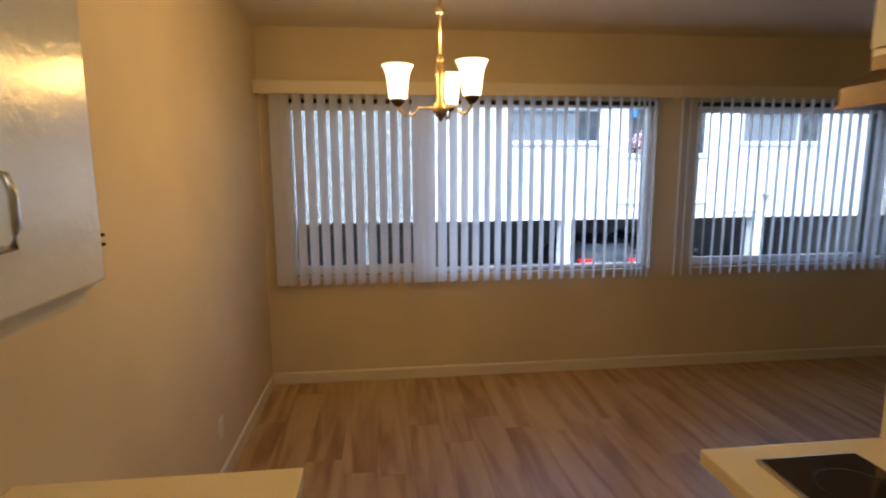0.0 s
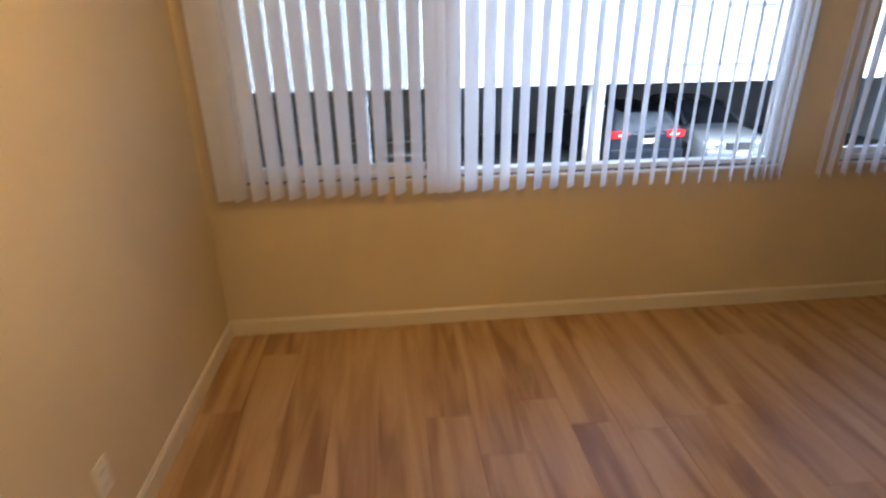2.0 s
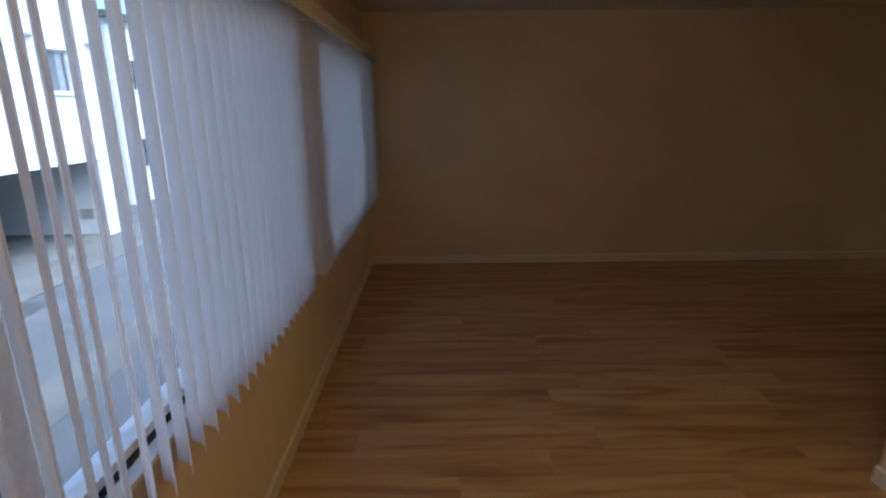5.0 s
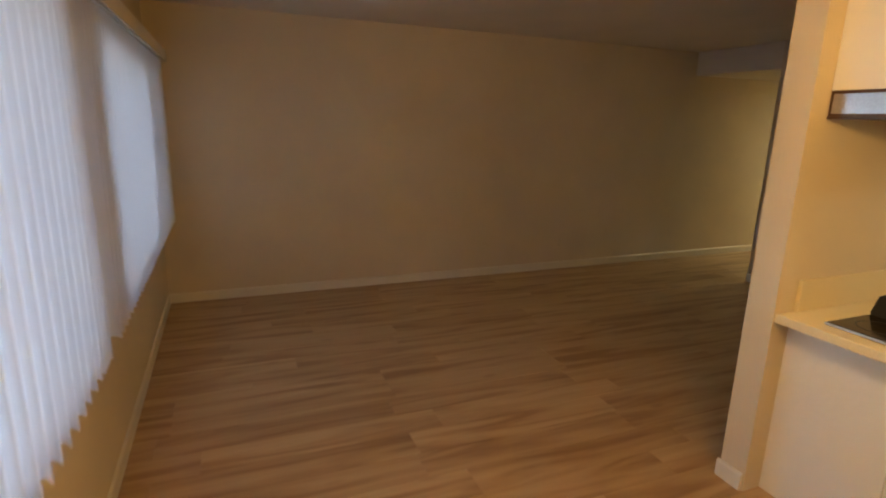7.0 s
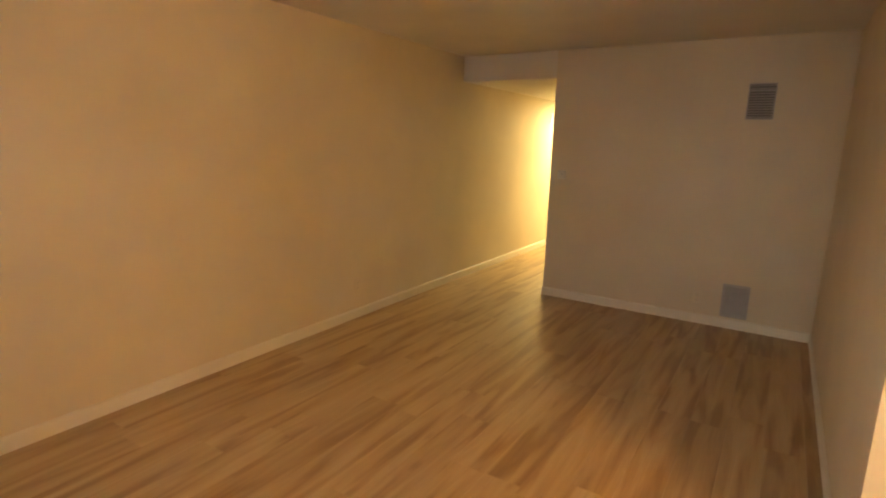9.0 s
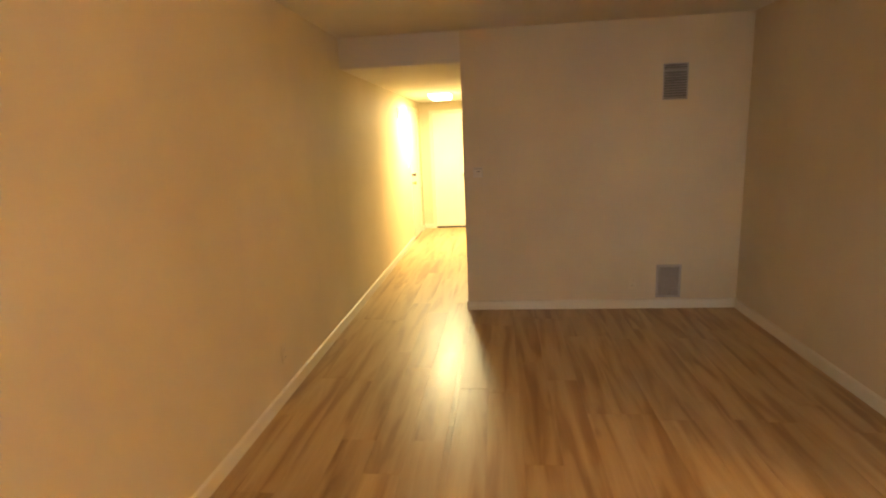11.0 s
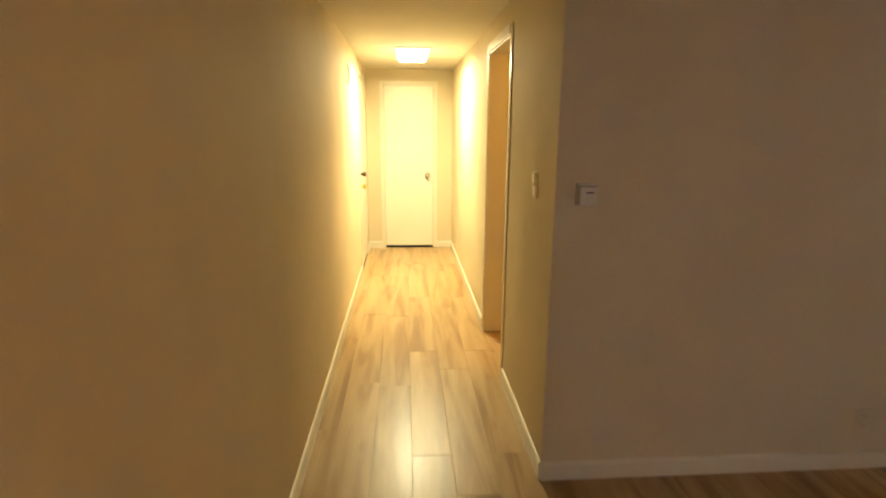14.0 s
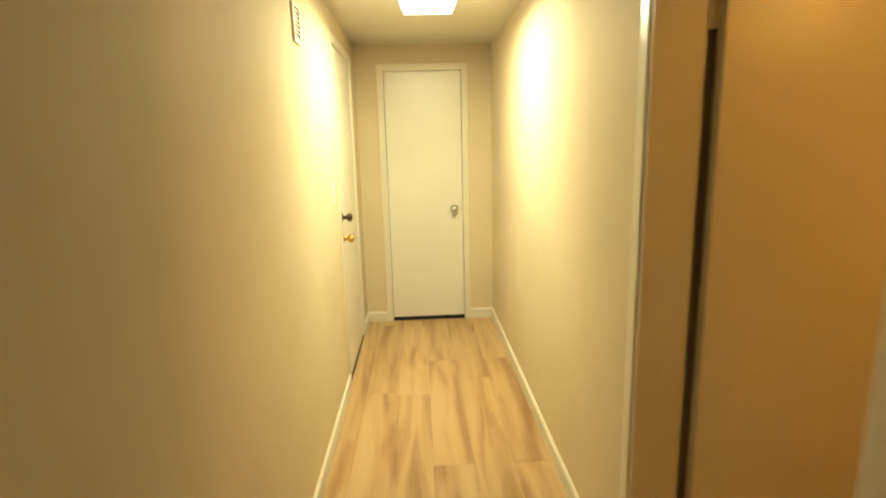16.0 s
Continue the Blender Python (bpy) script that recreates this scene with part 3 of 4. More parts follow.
# ---- lamps ----
def chandelier():
    top = thing("chandelier", "three-light brushed brass chandelier with lit glass shades", "chandelier", "", (CH.x, CH.y, ZC - 0.02))
    part("canopy", closed_lathe([(0.001, 0.02), (0.062, 0.02), (0.060, -0.002), (0.022, -0.030), (0.008, -0.036)], 28), BRASS, top, "", True)
    part("rod", tube([(0, 0, -0.03), (0, 0, -0.50)], 0.006, 10), BRASS, top, "", True)
    for zk, kr in ((-0.325, 0.020), (-0.497, 0.014)):
        part("coupling", closed_lathe([(0.007, zk + 0.014), (kr * 0.8, zk + 0.012), (kr, zk + 0.004), (kr, zk - 0.004), (kr * 0.8, zk - 0.012), (0.007, zk - 0.014)], 18), BRASS, top, "", True)
    part("column", closed_lathe([(0.006, -0.508), (0.012, -0.512), (0.018, -0.525), (0.017, -0.58), (0.014, -0.645), (0.020, -0.652), (0.022, -0.664), (0.030, -0.668), (0.030, -0.695), (0.023, -0.700), (0.001, -0.701)], 24), BRASS, top, "", True)
    part("finial", closed_lathe([(0.023, -0.699), (0.019, -0.712), (0.009, -0.718), (0.010, -0.724), (0.001, -0.731)], 20), BRONZE, top, "dark bronze finial", True)
    for sx, sy in SHADES:
        d = Vector((sx - CH.x, sy - CH.y, 0))
        r = d.length
        d.normalize()
        pts = [(d.x * q, d.y * q, -0.682) for q in (0.024, 0.05, r - 0.075)]
        for k in range(1, 14):
            a = k / 13 * math.pi
            q = r - 0.037 - 0.037 * math.cos(a)
            pts.append((d.x * q, d.y * q, -0.686 - 0.030 * math.sin(a) + (0.012 * (k / 13))))
        part("arm", tube(pts, 0.0055, 10), BRASS, top, "", True)
        c = (d.x * r, d.y * r, 0)
        part("socket_cup", closed_lathe([(0.001, -0.680), (0.010, -0.678), (0.024, -0.664), (0.029, -0.652), (0.001, -0.650)], 20, c), BRONZE, top, "dark bronze cup", True)
        prof = [(0.030, -0.652), (0.036, -0.646), (0.039, -0.62), (0.042, -0.59), (0.047, -0.56), (0.056, -0.538), (0.063, -0.528), (0.060, -0.527), (0.052, -0.54), (0.043, -0.56), (0.038, -0.59), (0.035, -0.62), (0.032, -0.644)]
        sh = part("shade", lathe([(pr * 0.96, pz) for pr, pz in prof], 28, c), SHADEG, top, "glowing frosted glass bell shade", True)
        sh.visible_shadow = False
    return top


chandelier()

hl = thing("ceiling_light", "lit rectangular hallway ceiling light with white diffuser", "ceiling light", "", (5.105, -8.95, ZH))
part("frame", boxes((-0.155, 0.155, -0.29, 0.29, -0.016, 0)), PLATE, hl)
bm = bmesh.new()
lo = [bm.verts.new((sx * 0.125, sy * 0.26, -0.068)) for sx, sy in ((-1, -1), (1, -1), (1, 1), (-1, 1))]
hi = [bm.verts.new((sx * 0.148, sy * 0.283, -0.016)) for sx, sy in ((-1, -1), (1, -1), (1, 1), (-1, 1))]
for k in range(4):
    bm.faces.new((lo[k], lo[(k + 1) % 4], hi[(k + 1) % 4], hi[k]))
bm.faces.new(lo), bm.faces.new(hi[::-1])
part("diffuser", bm, DIFFUSE, hl, "glowing prismatic diffuser")

# added housing for the kitchen fill light, always out of view
kl = thing("ceiling_light", "added long lit kitchen ceiling light with white diffuser, out of view", "ceiling light", "", (1.05, -4.3, ZC))
part("frame", boxes((-0.19, 0.19, -0.62, 0.62, -0.02, 0)), PLATE, kl)
part("diffuser", boxes((-0.17, 0.17, -0.6, 0.6, -0.10, -0.02), bevel=0.015), DIFFUSE, kl, "glowing diffuser")
sl = thing("ceiling_light", "small lit globe on the side room ceiling", "ceiling light", "", (3.4, -6.4, ZH))
part("globe", closed_lathe([(0.05, 0), (0.085, -0.03), (0.095, -0.06), (0.07, -0.10), (0.001, -0.115)], 20), SHADEG, sl, "", True)


# ---- kitchen ----
def base_cabinet(x0, x1, y0, y1, front, label):
    """Base unit under the worktop; front is the side (+1 or -1 in x) that its doors face."""
    top = thing("base_cabinet", label, "cabinet", "kitchen base cabinets", (x0, y0, 0))
    loc = Matrix.Translation((-x0, -y0, 0))
    bm = boxes((x0, x1, y0, y1, 0.09, 0.826), (x0 + (0.06 if front < 0 else 0), x1 - (0.06 if front > 0 else 0), y0, y1, 0, 0.09))
    bm.transform(loc)
    part("body", bm, CABP, top)
    xf = x1 if front > 0 else x0
    bm = boxes((min(xf, xf + front * 0.018), max(xf, xf + front * 0.018), y0 + 0.01, y1 - 0.01, 0.12, 0.66), bevel=0.003)
    bm.transform(loc)
    d = part("door", bm, CABP, top)
    bm = boxes((min(xf, xf + front * 0.018), max(xf, xf + front * 0.018), y0 + 0.01, y1 - 0.01, 0.675, 0.815), bevel=0.003)
    bm.transform(loc)
    e = part("drawer", bm, CABP, top)
    for par, zz in ((d, 0.58), (e, 0.745)):
        bm = tube([(xf + front * 0.018, (y0 + y1) / 2 - 0.05, zz), (xf + front * 0.045, (y0 + y1) / 2 - 0.045, zz), (xf + front * 0.045, (y0 + y1) / 2 + 0.045, zz), (xf + front * 0.018, (y0 + y1) / 2 + 0.05, zz)], 0.005, 8)
        bm.transform(loc)
        part("handle", bm, CHROME, par, "chrome handle")


CY = -2.735                                # window-side end of the worktops
base_cabinet(0.0, 0.585, CY - 0.75, CY - 0.02, 1, "cream painted base cabinet under the worktop")
base_cabinet(0.0, 0.585, CY - 1.5, CY - 0.76, 1, "cream painted base cabinet under the worktop")
base_cabinet(1.620, XK, CY - 0.95, CY - 0.02, -1, "cream painted base cabinet under the cooktop")
base_cabinet(1.620, XK, CY - 1.9, CY - 0.96, -1, "cream painted base cabinet beside the cooktop")


def worktop(x0, x1, y0, y1, back, label):
    top = thing("worktop", label, "countertop", "", (x0, y0, 0.826))
    bm = boxes((x0, x1, y0, y1, 0.826, 0.866), bevel=0.006)
    bm.transform(Matrix.Translation((-x0, -y0, -0.826)))
    part("slab", bm, COUNTER, top)
    bx = (x0, x0 + 0.018) if back < 0 else (x1 - 0.018, x1)
    bm = boxes((bx[0], bx[1], y0, y1 - 0.11, 0.867, 1.005), bevel=0.003)
    bm.transform(Matrix.Translation((-x0, -y0, -0.826)))
    part("backsplash", bm, COUNTER, top)


worktop(0.001, 0.625, CY - 1.5, CY + 0.115, -1, "cream laminate worktop with rounded edge")
worktop(1.580, XK - 0.001, CY - 1.9, CY + 0.08, 1, "cream laminate worktop around the cooktop")

ck = thing("cooktop", "flat dark glass cooktop with a thin steel rim", "cooktop", "", (1.80, -3.020, 0.867))
part("rim", boxes((-0.13, 0.125, -0.29, 0.29, 0, 0.010), bevel=0.004), STEEL, ck, "brushed steel rim")
part("glass_top", boxes((-0.122, 0.117, -0.282, 0.282, 0.010, 0.0125)), CERAM, ck)
for bx, by, br in ((0.0, 0.15, 0.08), (0.0, -0.14, 0.09)):
    part("heating_ring", lathe([(br, 0.0128), (br, 0.0132), (br - 0.004, 0.0132), (br - 0.004, 0.0128), (br, 0.0128)], 28, (bx, by, 0)), CAST, ck)
case = thing("carry_case", "black folded case with a small white label on the cooktop", "case", "", (1.80, -3.05, 0.880))
bm = bmesh.new()
a = [bm.verts.new(c) for c in ((-0.11, -0.22, 0), (0.12, -0.22, 0), (0.12, 0.05, 0), (-0.11, 0.07, 0))]
c = [bm.verts.new(c) for c in ((-0.08, -0.20, 0.07), (0.10, -0.20, 0.07), (0.11, 0.02, 0.085), (-0.095, 0.055, 0.115))]
for k in range(4):
    bm.faces.new((a[k], a[(k + 1) % 4], c[(k + 1) % 4], c[k]))
bm.faces.new(a[::-1]), bm.faces.new((c[0], c[1], c[2])), bm.faces.new((c[0], c[2], c[3]))
bmesh.ops.bevel(bm, geom=bm.edges[:], offset=0.006, segments=2, affect="EDGES")
part("shell", bm, CAST, case)
part("label", boxes((0.02, 0.048, -0.05, -0.03, 0.078, 0.094)), PLATE, case, "small white label")

hd = thing("range_hood", "brown enamel range hood under the wall cabinet", "range hood", "", (1.770, -3.405, 1.668))


def wedge(y0, y1, d=0.0):
    """Hood section: thin lip at the front, deeper against the wall."""
    bm = bmesh.new()
    prof = [(0.0 + d, 0.008 + d), (0.0 + d, 0.042 - d * 0.5), (0.066 + d, 0.078), (0.066 + d, 0.106 - d), (0.304 - d, 0.106 - d), (0.304 - d, 0.008 + d)]
    a = [bm.verts.new((x, y0, z)) for x, z in prof]
    b = [bm.verts.new((x, y1, z)) for x, z in prof]
    for k in range(6):
        bm.faces.new((a[k], a[(k + 1) % 6], b[(k + 1) % 6], b[k]))
    bm.faces.new(a[::-1]), bm.faces.new(b)
    return bm


part("body", wedge(0.0, 0.656), HOOD, hd)
part("rim", boxes((-0.004, 0.304, -0.002, 0.660, 0.0, 0.008)), BRONZE, hd)
part("end_panel", wedge(0.657, 0.660, 0.012), STEEL, hd, "brushed steel end panel")


def wall_cabinet(x0, x1, y0, y1, z0, z1, front, label, handle_at):
    top = thing("wall_cabinet", label, "cabinet", "kitchen wall cabinets", (x0, y0, z0))
    loc = Matrix.Translation((-x0, -y0, -z0))
    bm = boxes((x0, x1, y0, y1, z0, z1))
    bm.transform(loc)
    part("body", bm, CABP, top)
    xf = x1 if front > 0 else x0
    if front > 0:
        bm = boxes((x0, x1 - 0.022, y0, y1 - 0.004, z0 - 0.030, z0), bevel=0.003)
        bm.transform(loc)
        part("light_rail", bm, CABP, top)
    bm = boxes((min(xf, xf + front * 0.018), max(xf, xf + front * 0.018), y0 + 0.012, y1 - 0.012, z0 + 0.012, z1 - 0.02), bevel=0.004)
    bm.transform(loc)
    d = part("door", bm, CABP, top)
    ya, za = handle_at
    f = front
    bm = tube([(xf + f * 0.018, ya, za), (xf + f * 0.040, ya, za + 0.006), (xf + f * 0.046, ya, za + 0.03), (xf + f * 0.046, ya, za + 0.075), (xf + f * 0.040, ya, za + 0.098), (xf + f * 0.018, ya, za + 0.104)], 0.006, 10)
    bm.transform(loc)
    part("handle", bm, CHROME, d, "chrome pull handle", True)
    return top


uc = wall_cabinet(0.001, 0.30, -3.45, -2.775, 1.342, 2.1, 1, "cream painted wall cabinet with a chrome pull", (-3.05, 1.446))
wall_cabinet(1.838, XK - 0.001, -3.405, -2.747, 1.775, ZC - 0.001, -1, "cream painted wall cabinet over the hood", (-3.0, 1.85))
for zz in (1.445, 1.462):
    part("hinge_pin", boxes((0.300, 0.3195, 0.664, 0.6695, zz - 1.372, zz - 1.366)), BLACK, uc)


# ---- outside: alley, carport building, cars ----
structure("ground", boxes((-400, 400, 0.26, 400, ZG - 0.3, ZG)), ASPH, "worn grey asphalt alley", "ground")
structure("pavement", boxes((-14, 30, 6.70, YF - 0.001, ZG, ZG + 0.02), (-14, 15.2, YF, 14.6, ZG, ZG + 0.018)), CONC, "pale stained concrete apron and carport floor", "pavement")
structure("repair_patch", boxes((8.2, 9.2, 6.15, 6.69, ZG, ZG + 0.004)), PATCHM, "dark tar repair patch on the alley", "pavement")
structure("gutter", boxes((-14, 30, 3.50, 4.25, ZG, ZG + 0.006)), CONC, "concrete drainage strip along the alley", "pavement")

CZ = 0.33
house = thing("apartment_building", "white stucco apartment building over an open carport", "building", "", (0, YF, ZG))
BASE = Matrix.Translation((0, -YF, -ZG))


def hpart(name, bm, m, parent=None, label=""):
    bm.transform(BASE)
    return part(name, bm, m, parent or house, label)


WINS = [(3.69, 5.82, 2.09, 2.84, 0), (6.44, 8.41, 1.81, 2.88, 1), (9.30, 11.31, 2.08, 2.84, 0), (12.80, 13.90, 1.99, 2.96, 0)]
EX0, EX1, ETOP = -14.0, 15.2, 5.2
cols = []
xs = EX0
for a, b, z0, z1, kind in WINS:
    cols += [(xs, a, YF, YF + 0.22, CZ, ETOP), (a, b, YF, YF + 0.22, CZ, z0), (a, b, YF, YF + 0.22, z1, ETOP)]
    xs = b
cols.append((xs, EX1, YF, YF + 0.22, CZ, ETOP))
hpart("wall", boxes(*cols), STUCCO)
hpart("end_wall", boxes((EX1 - 0.2, EX1, YF + 0.22, 14.0, CZ, ETOP), (EX1 - 0.9, EX1, YF + 0.001, YF + 0.35, ZG + 0.018, CZ), (EX1 - 0.78, EX1 - 0.58, YF + 0.35, 14.0, ZG + 0.018, CZ)), STUCCO)
# ceiling and back wall carry the recess shade in their colour
hpart("soffit", boxes((EX0, EX1 - 0.21, YF + 0.23, 14.0, CZ + 0.001, CZ + 0.12)), SOFFIT, None, "carport ceiling in shade-toned grey")
hpart("back_wall", boxes((EX0, EX1 - 0.2, 13.8, 14.0, ZG + 0.018, CZ)), SOFFIT, None, "carport back wall in shade-toned grey")
hpart("roof", boxes((EX0 - 0.2, EX1 + 0.2, YF - 0.25, 14.2, ETOP, ETOP + 0.25)), STUCCO)
hpart("fascia", boxes((EX0, EX1, YF - 0.012, YF - 0.001, CZ + 0.001, CZ + 0.05)), STUCCO)
hpart("pole", tube([(0.44, YF + 0.10, ZG + 0.018), (0.44, YF + 0.10, CZ)], 0.03, 10), STUCCO, None, "slim white steel pole")
for px in (-9.39, -4.58, 5.04, 9.87):
    hpart("post", boxes((px - 0.125, px + 0.125, YF + 0.005, YF + 0.28, ZG + 0.018, CZ), bevel=0.01), STUCCO)
    hpart("post_guard", boxes((px - 0.131, px + 0.131, YF - 0.002, YF + 0.284, ZG + 0.018, ZG + 0.72)), BUFF, None, "worn buff band on the post")
for a, b, z0, z1, kind in WINS:
    m = (a + b) / 2 if kind else a + (b - a) * 0.72
    w = hpart("window", boxes((a, b, YF + 0.06, YF + 0.11, z0, z0 + 0.04), (a, b, YF + 0.06, YF + 0.11, z1 - 0.04, z1), (a, a + 0.04, YF + 0.06, YF + 0.11, z0 + 0.04, z1 - 0.04), (b - 0.04, b, YF + 0.06, YF + 0.11, z0 + 0.04, z1 - 0.04),
                             (m - 0.02, m + 0.02, YF + 0.06, YF + 0.11, z0 + 0.04, z1 - 0.04)), ALU)
    hpart("pane", boxes((a + 0.04, m - 0.02, YF + 0.08, YF + 0.09, z0 + 0.04, z1 - 0.04)), DARKGL if kind else CURTAIN, w)
    hpart("pane", boxes((m + 0.02, b - 0.04, YF + 0.08, YF + 0.09, z0 + 0.04, z1 - 0.04)), DARKGL, w)
    hpart("sill", boxes((a - 0.06, b + 0.06, YF - 0.04, YF + 0.02, z0 - 0.06, z0), bevel=0.006), STUCCO, w)
# thin stucco strips added to give dark shadow lines, and conduit on the stucco
hpart("ledge", boxes((6.28, 8.55, YF - 0.035, YF - 0.001, 0.685, 0.715)), STUCCO)
hpart("ledge", boxes((8.93, 9.98, YF - 0.035, YF - 0.001, 0.475, 0.505)), STUCCO)
hpart("vent_grille", boxes(*[(EX1 - 0.80, EX1 - 0.781, 8.60, 8.95, -1.24 + 0.07 * i, -1.20 + 0.07 * i) for i in range(4)]), GREYM)
for lx, lz in ((12.6, 3.19), (14.62, 3.19), (9.98, 0.86)):
    hpart("wall_lamp", boxes((lx - 0.10, lx + 0.10, YF - 0.09, YF - 0.001, lz - 0.035, lz + 0.035), bevel=0.01), GREYM)
# slatted storage screen in the first bay
for i in range(6):
    hpart("rail", boxes((-4.4, 1.75, YF + 0.9, YF + 0.93, ZG + 0.25 + i * 0.29, ZG + 0.27 + i * 0.29)), PALEV)

hpart("blue_blind", boxes((6.46, 6.66, YF + 0.03, YF + 0.06, 2.66, 2.87)), BLUEP)
pot = thing("flower_pot", "pink flowers in a pot on a window ledge", "potted plant", "", (6.82, YF - 0.012, 1.81))
part("pot", closed_lathe([(0.001, 0), (0.05, 0), (0.065, 0.11), (0.06, 0.11), (0.001, 0.10)], 16), PINK, pot)
random.seed(5)
bm = bmesh.new()
for i in range(260):
    c = Vector((random.gauss(0, 0.15), random.gauss(0, 0.05), 0.28 + random.gauss(0, 0.13)))
    n = Vector((random.uniform(-1, 1), random.uniform(-1, 1), random.uniform(-1, 1))).normalized()
    s = n.orthogonal().normalized() * 0.03
    u = n.cross(s)
    bm.faces.new([bm.verts.new(c + q) for q in (s, u, -s * 0.9, -u)])
part("flowers", bm, PINK, pot)


def loft(rings):
    """Skin over rings of points, closed at both ends."""
    bm = bmesh.new()
    rows = [[bm.verts.new(c) for c in r] for r in rings]
    n = len(rows[0])
    for a, b in zip(rows, rows[1:]):
        for i in range(n):
            bm.faces.new((a[i], a[(i + 1) % n], b[(i + 1) % n], b[i]))
    bm.faces.new(rows[0]), bm.faces.new(rows[-1][::-1])
    return bm


def car(label, at, paint_m, wide, secs, house_line, axles, tail):
    """A parked car; its visible end lies at y = 0 and the rest runs to +y. secs: y, underside, shoulder height, width share."""
    top = thing("car", label, "car", "cars parked in the carport", at)
    h = wide / 2
    rings = []
    for y, z0, z1, k in secs:
        w, d = h * k, z1 - z0
        half = [(w * 0.86, z0), (w * 0.97, z0 + d * 0.12), (w, z0 + d * 0.42), (w * 0.985, z0 + d * 0.66), (w * 0.93, z0 + d * 0.90), (w * 0.72, z1)]
        rings.append([(x, y, z) for x, z in half] + [(-x, y, z) for x, z in half[::-1]])
    bm = loft(rings)
    bmesh.ops.subdivide_edges(bm, edges=bm.edges[:], cuts=1, smooth=0.5, use_grid_fill=True)
    part("body", bm, paint_m, top, "", True)
    base = house_line[0][1] - 0.03
    peak = max(z for y, z in house_line)
    rings = []
    for y, z in house_line:
        w = h * (0.90 - 0.20 * (z - base) / (peak - base))
        rings.append([(h * 0.90, y, base - 0.02), (w, y, z - 0.03), (w * 0.85, y, z), (-w * 0.85, y, z), (-w, y, z - 0.03), (-h * 0.90, y, base - 0.02)])
    part("windows", loft(rings), DARKGL, top, "dark tinted glass")
    bm = bmesh.new()
    rows = []
    for y, z in house_line[1:-1]:
        w = h * 0.715
        rows.append([bm.verts.new((x, y, z + dz)) for x, dz in ((-w, -0.03), (-w * 0.8, 0.006), (0, 0.018), (w * 0.8, 0.006), (w, -0.03))])
    for a, b in zip(rows, rows[1:]):
        for i in range(4):
            bm.faces.new((a[i], a[i + 1], b[i + 1], b[i]))
    bmesh.ops.solidify(bm, geom=bm.faces[:], thickness=0.02)
    part("roof", bm, paint_m, top, "", True)
    (ya, za), (yb, zb) = house_line[0], house_line[1]
    for sx in (-1, 1):
        part("pillar", tube([(sx * h * 0.86, ya + 0.01, za), (sx * h * 0.705, yb, zb - 0.01)], 0.028, 8), paint_m, top)
        part("mirror", closed_lathe([(0.001, -0.06), (0.05, -0.05), (0.06, 0), (0.05, 0.05), (0.001, 0.06)], 12, (sx * (h + 0.07), axles[2], base + 0.08)), paint_m, top, "", True)
        for wy in axles[:2]:
            m = Matrix.Translation((sx * (h - 0.10), wy, 0.31)) @ Matrix.Rotation(radians(90), 4, "Y")
            bm = closed_lathe([(0.2, -0.10), (0.29, -0.11), (0.31, -0.07), (0.31, 0.07), (0.29, 0.11), (0.2, 0.10)], 24)
            bm.transform(m)
            wh = part("wheel", bm, TYRE, top)
            bm = closed_lathe([(0.001, -0.105), (0.19, -0.10), (0.2, -0.08), (0.2, 0.08), (0.19, 0.10), (0.001, 0.105)], 16)
            bm.transform(m)
            part("rim", bm, STEEL, wh)
    if tail:
        for sx in (-1, 1):
            lens = part("tail_light", boxes((min(sx * 0.44, sx * h * 0.955), max(sx * 0.44, sx * h * 0.955), -0.025, 0.16, 0.885, 1.035), bevel=0.025), REDL, top, "red tail lamp")
            part("reverse_lamp", boxes((min(sx * 0.47, sx * 0.66), max(sx * 0.47, sx * 0.66), -0.030, -0.02, 0.935, 0.975), bevel=0.004), CLEARL, lens)
        part("hatch_trim", boxes((-0.34, 0.34, -0.022, 0.05, 0.955, 0.985), bevel=0.006), STEEL, top, "bright trim strip on the hatch")
        part("plate_recess", boxes((-0.26, 0.26, -0.008, 0.08, 0.74, 0.90), bevel=0.01), BLACK, top)
        part("licence_plate", boxes((-0.15, 0.15, -0.016, -0.008, 0.775, 0.875), bevel=0.003), PLATE, top, "pale licence plate")
        part("bumper", boxes((-h * 0.97, h * 0.97, -0.07, 0.20, 0.42, 0.66), bevel=0.05), paint_m, top)
        part("lower_valance", boxes((-h * 0.86, h * 0.86, -0.055, 0.18, 0.27, 0.42), bevel=0.02), BLACK, top, "black lower bumper")
        part("wiper", tube([(0.0, ya - 0.02, za + 0.03), (0.28, ya + 0.03, za + 0.10)], 0.008, 6), BLACK, top)
    else:
        for sx in (-1, 1):
            lens = part("headlight", boxes((min(sx * 0.36, sx * h * 0.93), max(sx * 0.36, sx * h * 0.93), 0.0, 0.26, 0.60, 0.725), bevel=0.03), CLEARL, top, "clear headlamp")
            part("bulb_housing", closed_lathe([(0.001, -0.01), (0.045, -0.008), (0.045, 0.008), (0.001, 0.01)], 14, (sx * 0.55, 0.01, 0.66)), STEEL, lens)
            part("fog_lamp", boxes((sx * 0.60 - 0.06, sx * 0.60 + 0.06, -0.055, 0.0, 0.33, 0.39), bevel=0.012), CLEARL, top)
        part("grille", boxes((-0.33, 0.33, -0.015, 0.06, 0.56, 0.70), bevel=0.02), BLACK, top)
        for i in range(4):
            part("grille_bar", boxes((-0.31, 0.31, -0.024, -0.012, 0.580 + 0.032 * i, 0.594 + 0.032 * i)), STEEL, top)
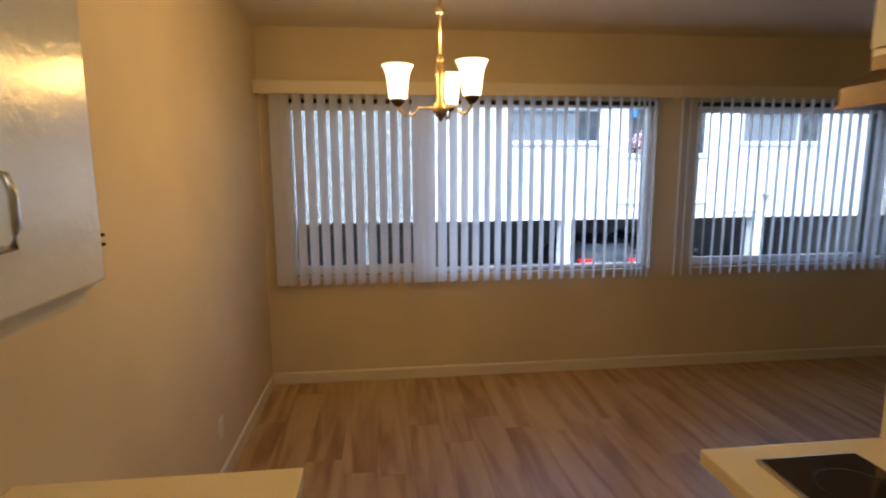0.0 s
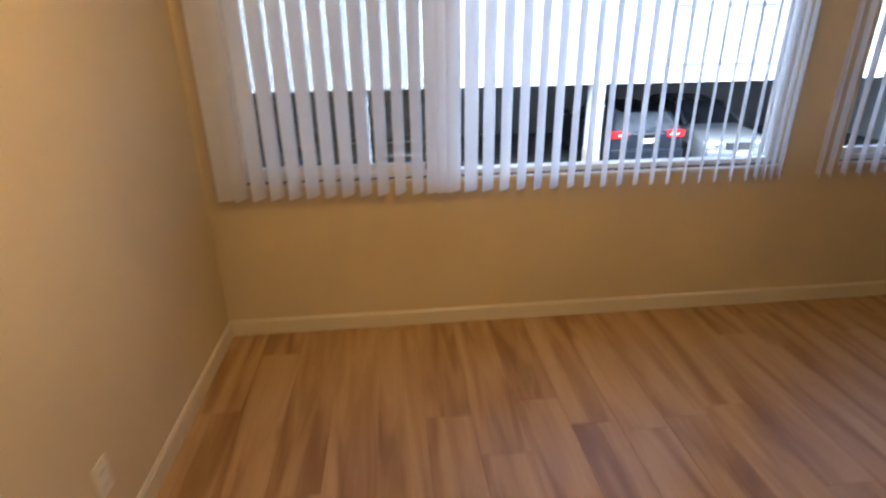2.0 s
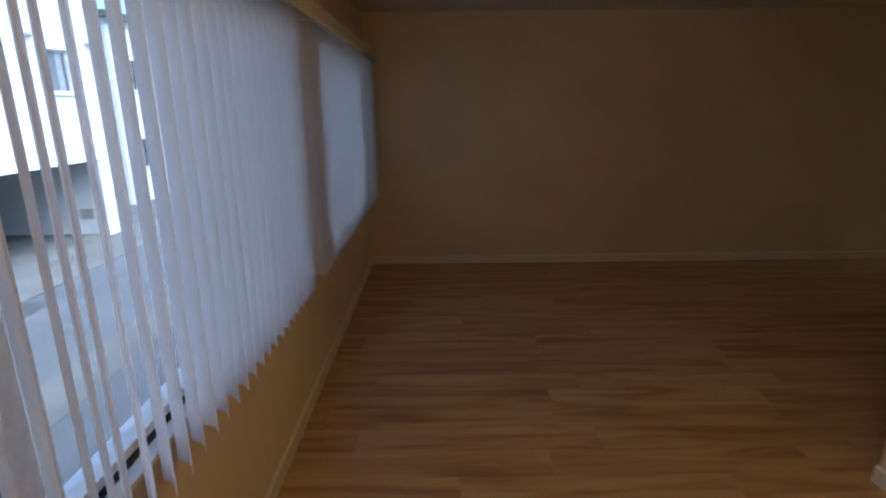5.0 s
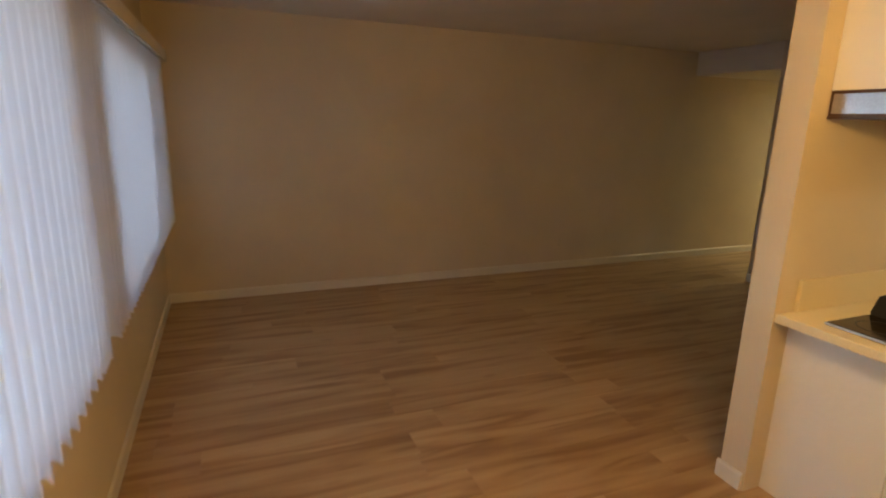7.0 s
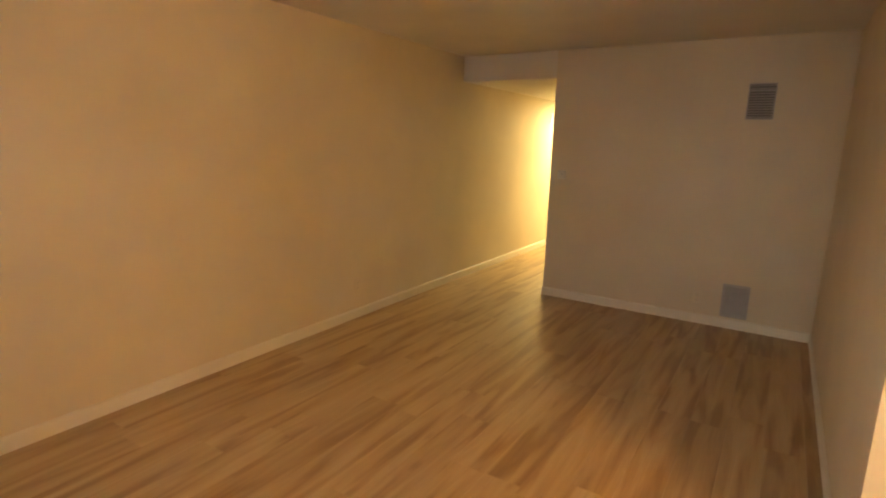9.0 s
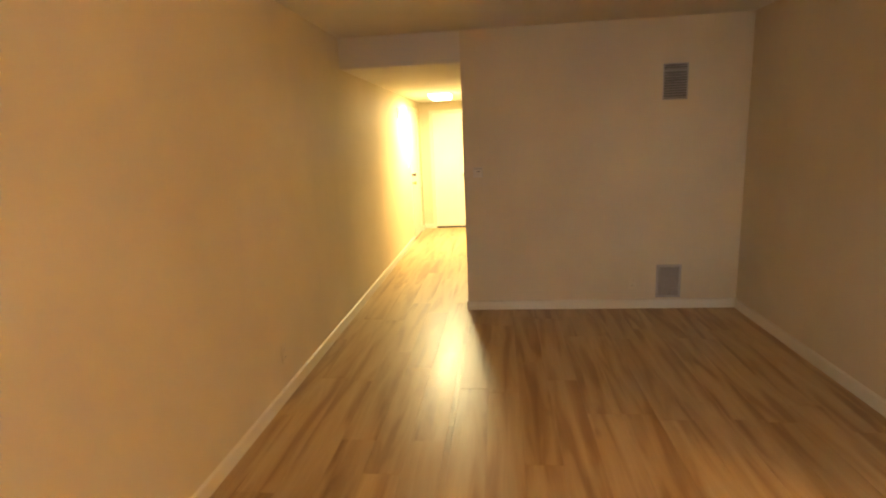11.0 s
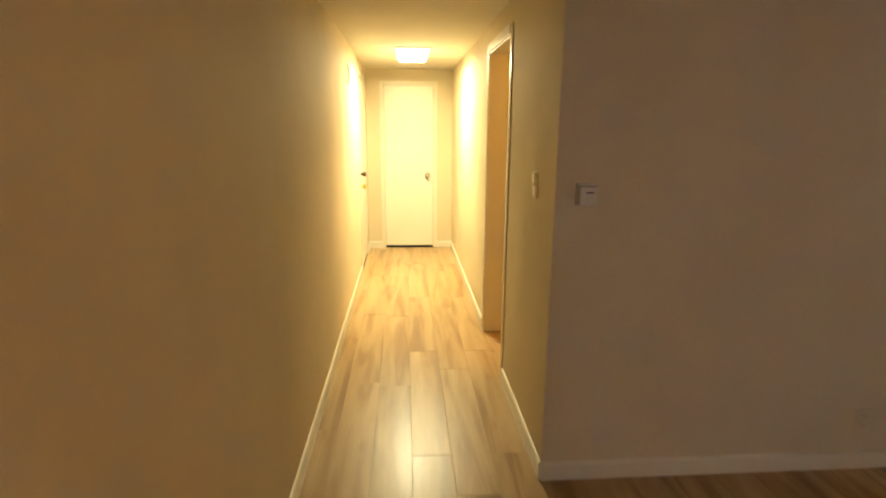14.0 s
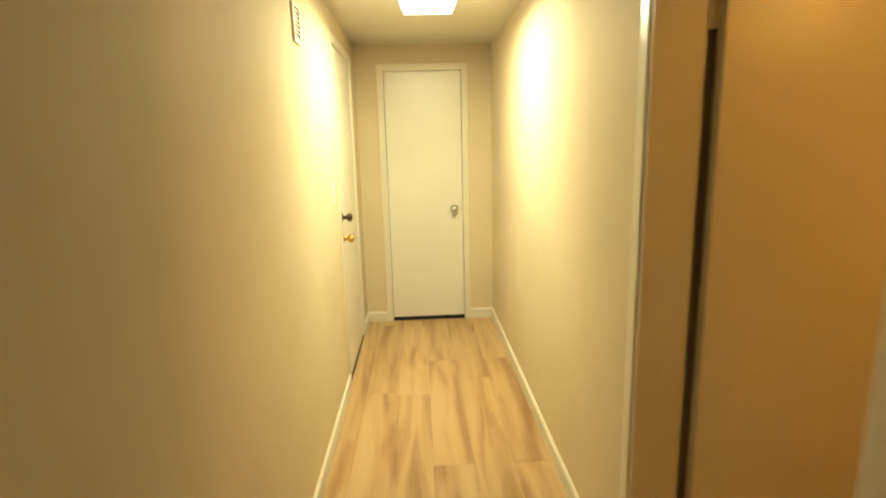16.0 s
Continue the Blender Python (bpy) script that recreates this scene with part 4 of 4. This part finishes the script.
        part("bumper", boxes((-h * 0.95, h * 0.95, -0.05, 0.20, 0.40, 0.54), bevel=0.05), paint_m, top)
        part("lower_grille", boxes((-0.42, 0.42, -0.03, 0.06, 0.27, 0.40), bevel=0.015), BLACK, top)
        part("chin", boxes((-h * 0.88, h * 0.88, -0.045, 0.15, 0.20, 0.27), bevel=0.02), paint_m, top)
        part("licence_plate", boxes((-0.15, 0.15, -0.062, -0.051, 0.42, 0.52), bevel=0.003), PLATE, top, "pale licence plate")
    return top


car("dark blue-black hatchback parked tail-out in the carport", (6.25, 8.30, ZG + 0.018), CARD, 1.66,
    [(0.0, 0.36, 0.82, 0.93), (0.05, 0.28, 1.02, 0.98), (0.5, 0.20, 1.04, 1.0), (1.6, 0.18, 1.0, 1.0), (2.9, 0.18, 0.96, 1.0), (3.7, 0.20, 0.86, 0.97), (4.1, 0.30, 0.66, 0.85)],
    [(0.06, 1.02), (0.38, 1.36), (0.75, 1.44), (1.9, 1.43), (2.9, 0.98)], (0.75, 3.25, 2.75), True)
car("silver sedan parked nose-out in the carport", (8.40, 8.36, ZG + 0.018), CARS, 1.60,
    [(0.0, 0.28, 0.66, 0.88), (0.10, 0.20, 0.76, 0.95), (0.6, 0.18, 0.87, 0.99), (1.2, 0.17, 0.93, 1.0), (2.6, 0.17, 0.96, 1.0), (3.8, 0.18, 0.97, 0.98), (4.3, 0.25, 0.93, 0.92), (4.4, 0.35, 0.80, 0.85)],
    [(1.15, 0.93), (1.95, 1.36), (2.5, 1.40), (3.2, 1.36), (4.0, 0.98)], (0.85, 3.5, 1.35), False)

far = thing("apartment_building", "white stucco building beyond the alley", "building", "", (23.5, 9.6, ZG))
part("wall", boxes((-4.5, 8, 0.5, 12, 0, 6.2)), STUCCO, far)
part("roof", boxes((-4.7, 8.2, 0.3, 12.2, 6.2, 6.4)), CONC, far)
for wx in (-3.6, -1.2, 1.4):
    for wz in (1.2, 3.9):
        w = part("window", boxes((wx, wx + 1.1, 0.46, 0.5, wz, wz + 1.1)), ALU, far)
        part("pane", boxes((wx + 0.06, wx + 1.04, 0.45, 0.46, wz + 0.06, wz + 1.04)), DARKGL, w)


# ---- floor planks ----
FLOOR = structure("floor", boxes((0, XE, YB, 0, -0.006, -0.004), (XH, XE, YD, YB, -0.006, -0.004)), SUB, "oak-look vinyl plank floor", "floor")
PW, PL, GAP = 0.19, 1.22, 0.0003
random.seed(11)


def plank(x0, x1, y0, y1):
    """One plank with eased edges, in its own local frame."""
    w, h, e = (x1 - x0) / 2 - GAP, (y1 - y0) / 2 - GAP, 0.0009
    v = [(-w, -h, -0.004), (w, -h, -0.004), (w, h, -0.004), (-w, h, -0.004), (-w, -h, -0.0006), (w, -h, -0.0006), (w, h, -0.0006), (-w, h, -0.0006),
         (-w + e, -h + e, 0), (w - e, -h + e, 0), (w - e, h - e, 0), (-w + e, h - e, 0)]
    f = [(0, 1, 5, 4), (1, 2, 6, 5), (2, 3, 7, 6), (3, 0, 4, 7), (4, 5, 9, 8), (5, 6, 10, 9), (6, 7, 11, 10), (7, 4, 8, 11), (8, 9, 10, 11)]
    me = bpy.data.meshes.new("plank")
    me.from_pydata(v, [], f)
    me.materials.append(OAK)
    ob = new("plank", me)
    ob.parent = FLOOR
    ob.location = ((x0 + x1) / 2, (y0 + y1) / 2, 0)
    ob.rotation_euler = (random.uniform(-0.0008, 0.0008), random.uniform(-0.003, 0.003), 0)


def lay(xa, xb, ya, yb):
    x, k = xa, 0
    while x < xb - 0.002:
        x1 = min(x + PW, xb)
        y = yb + random.uniform(0.1, PL)
        while y > ya + 0.002:
            y0, y1 = max(y - PL, ya), min(y, yb)
            if y1 - y0 > 0.01:
                plank(x, x1, y0, y1)
            y -= PL
        x += PW


lay(0.0, XH, YB, 0.0)
lay(XH, XE, YD, 0.0)
lay(XH - TH, XH, JF + 0.018, JN - 0.018)
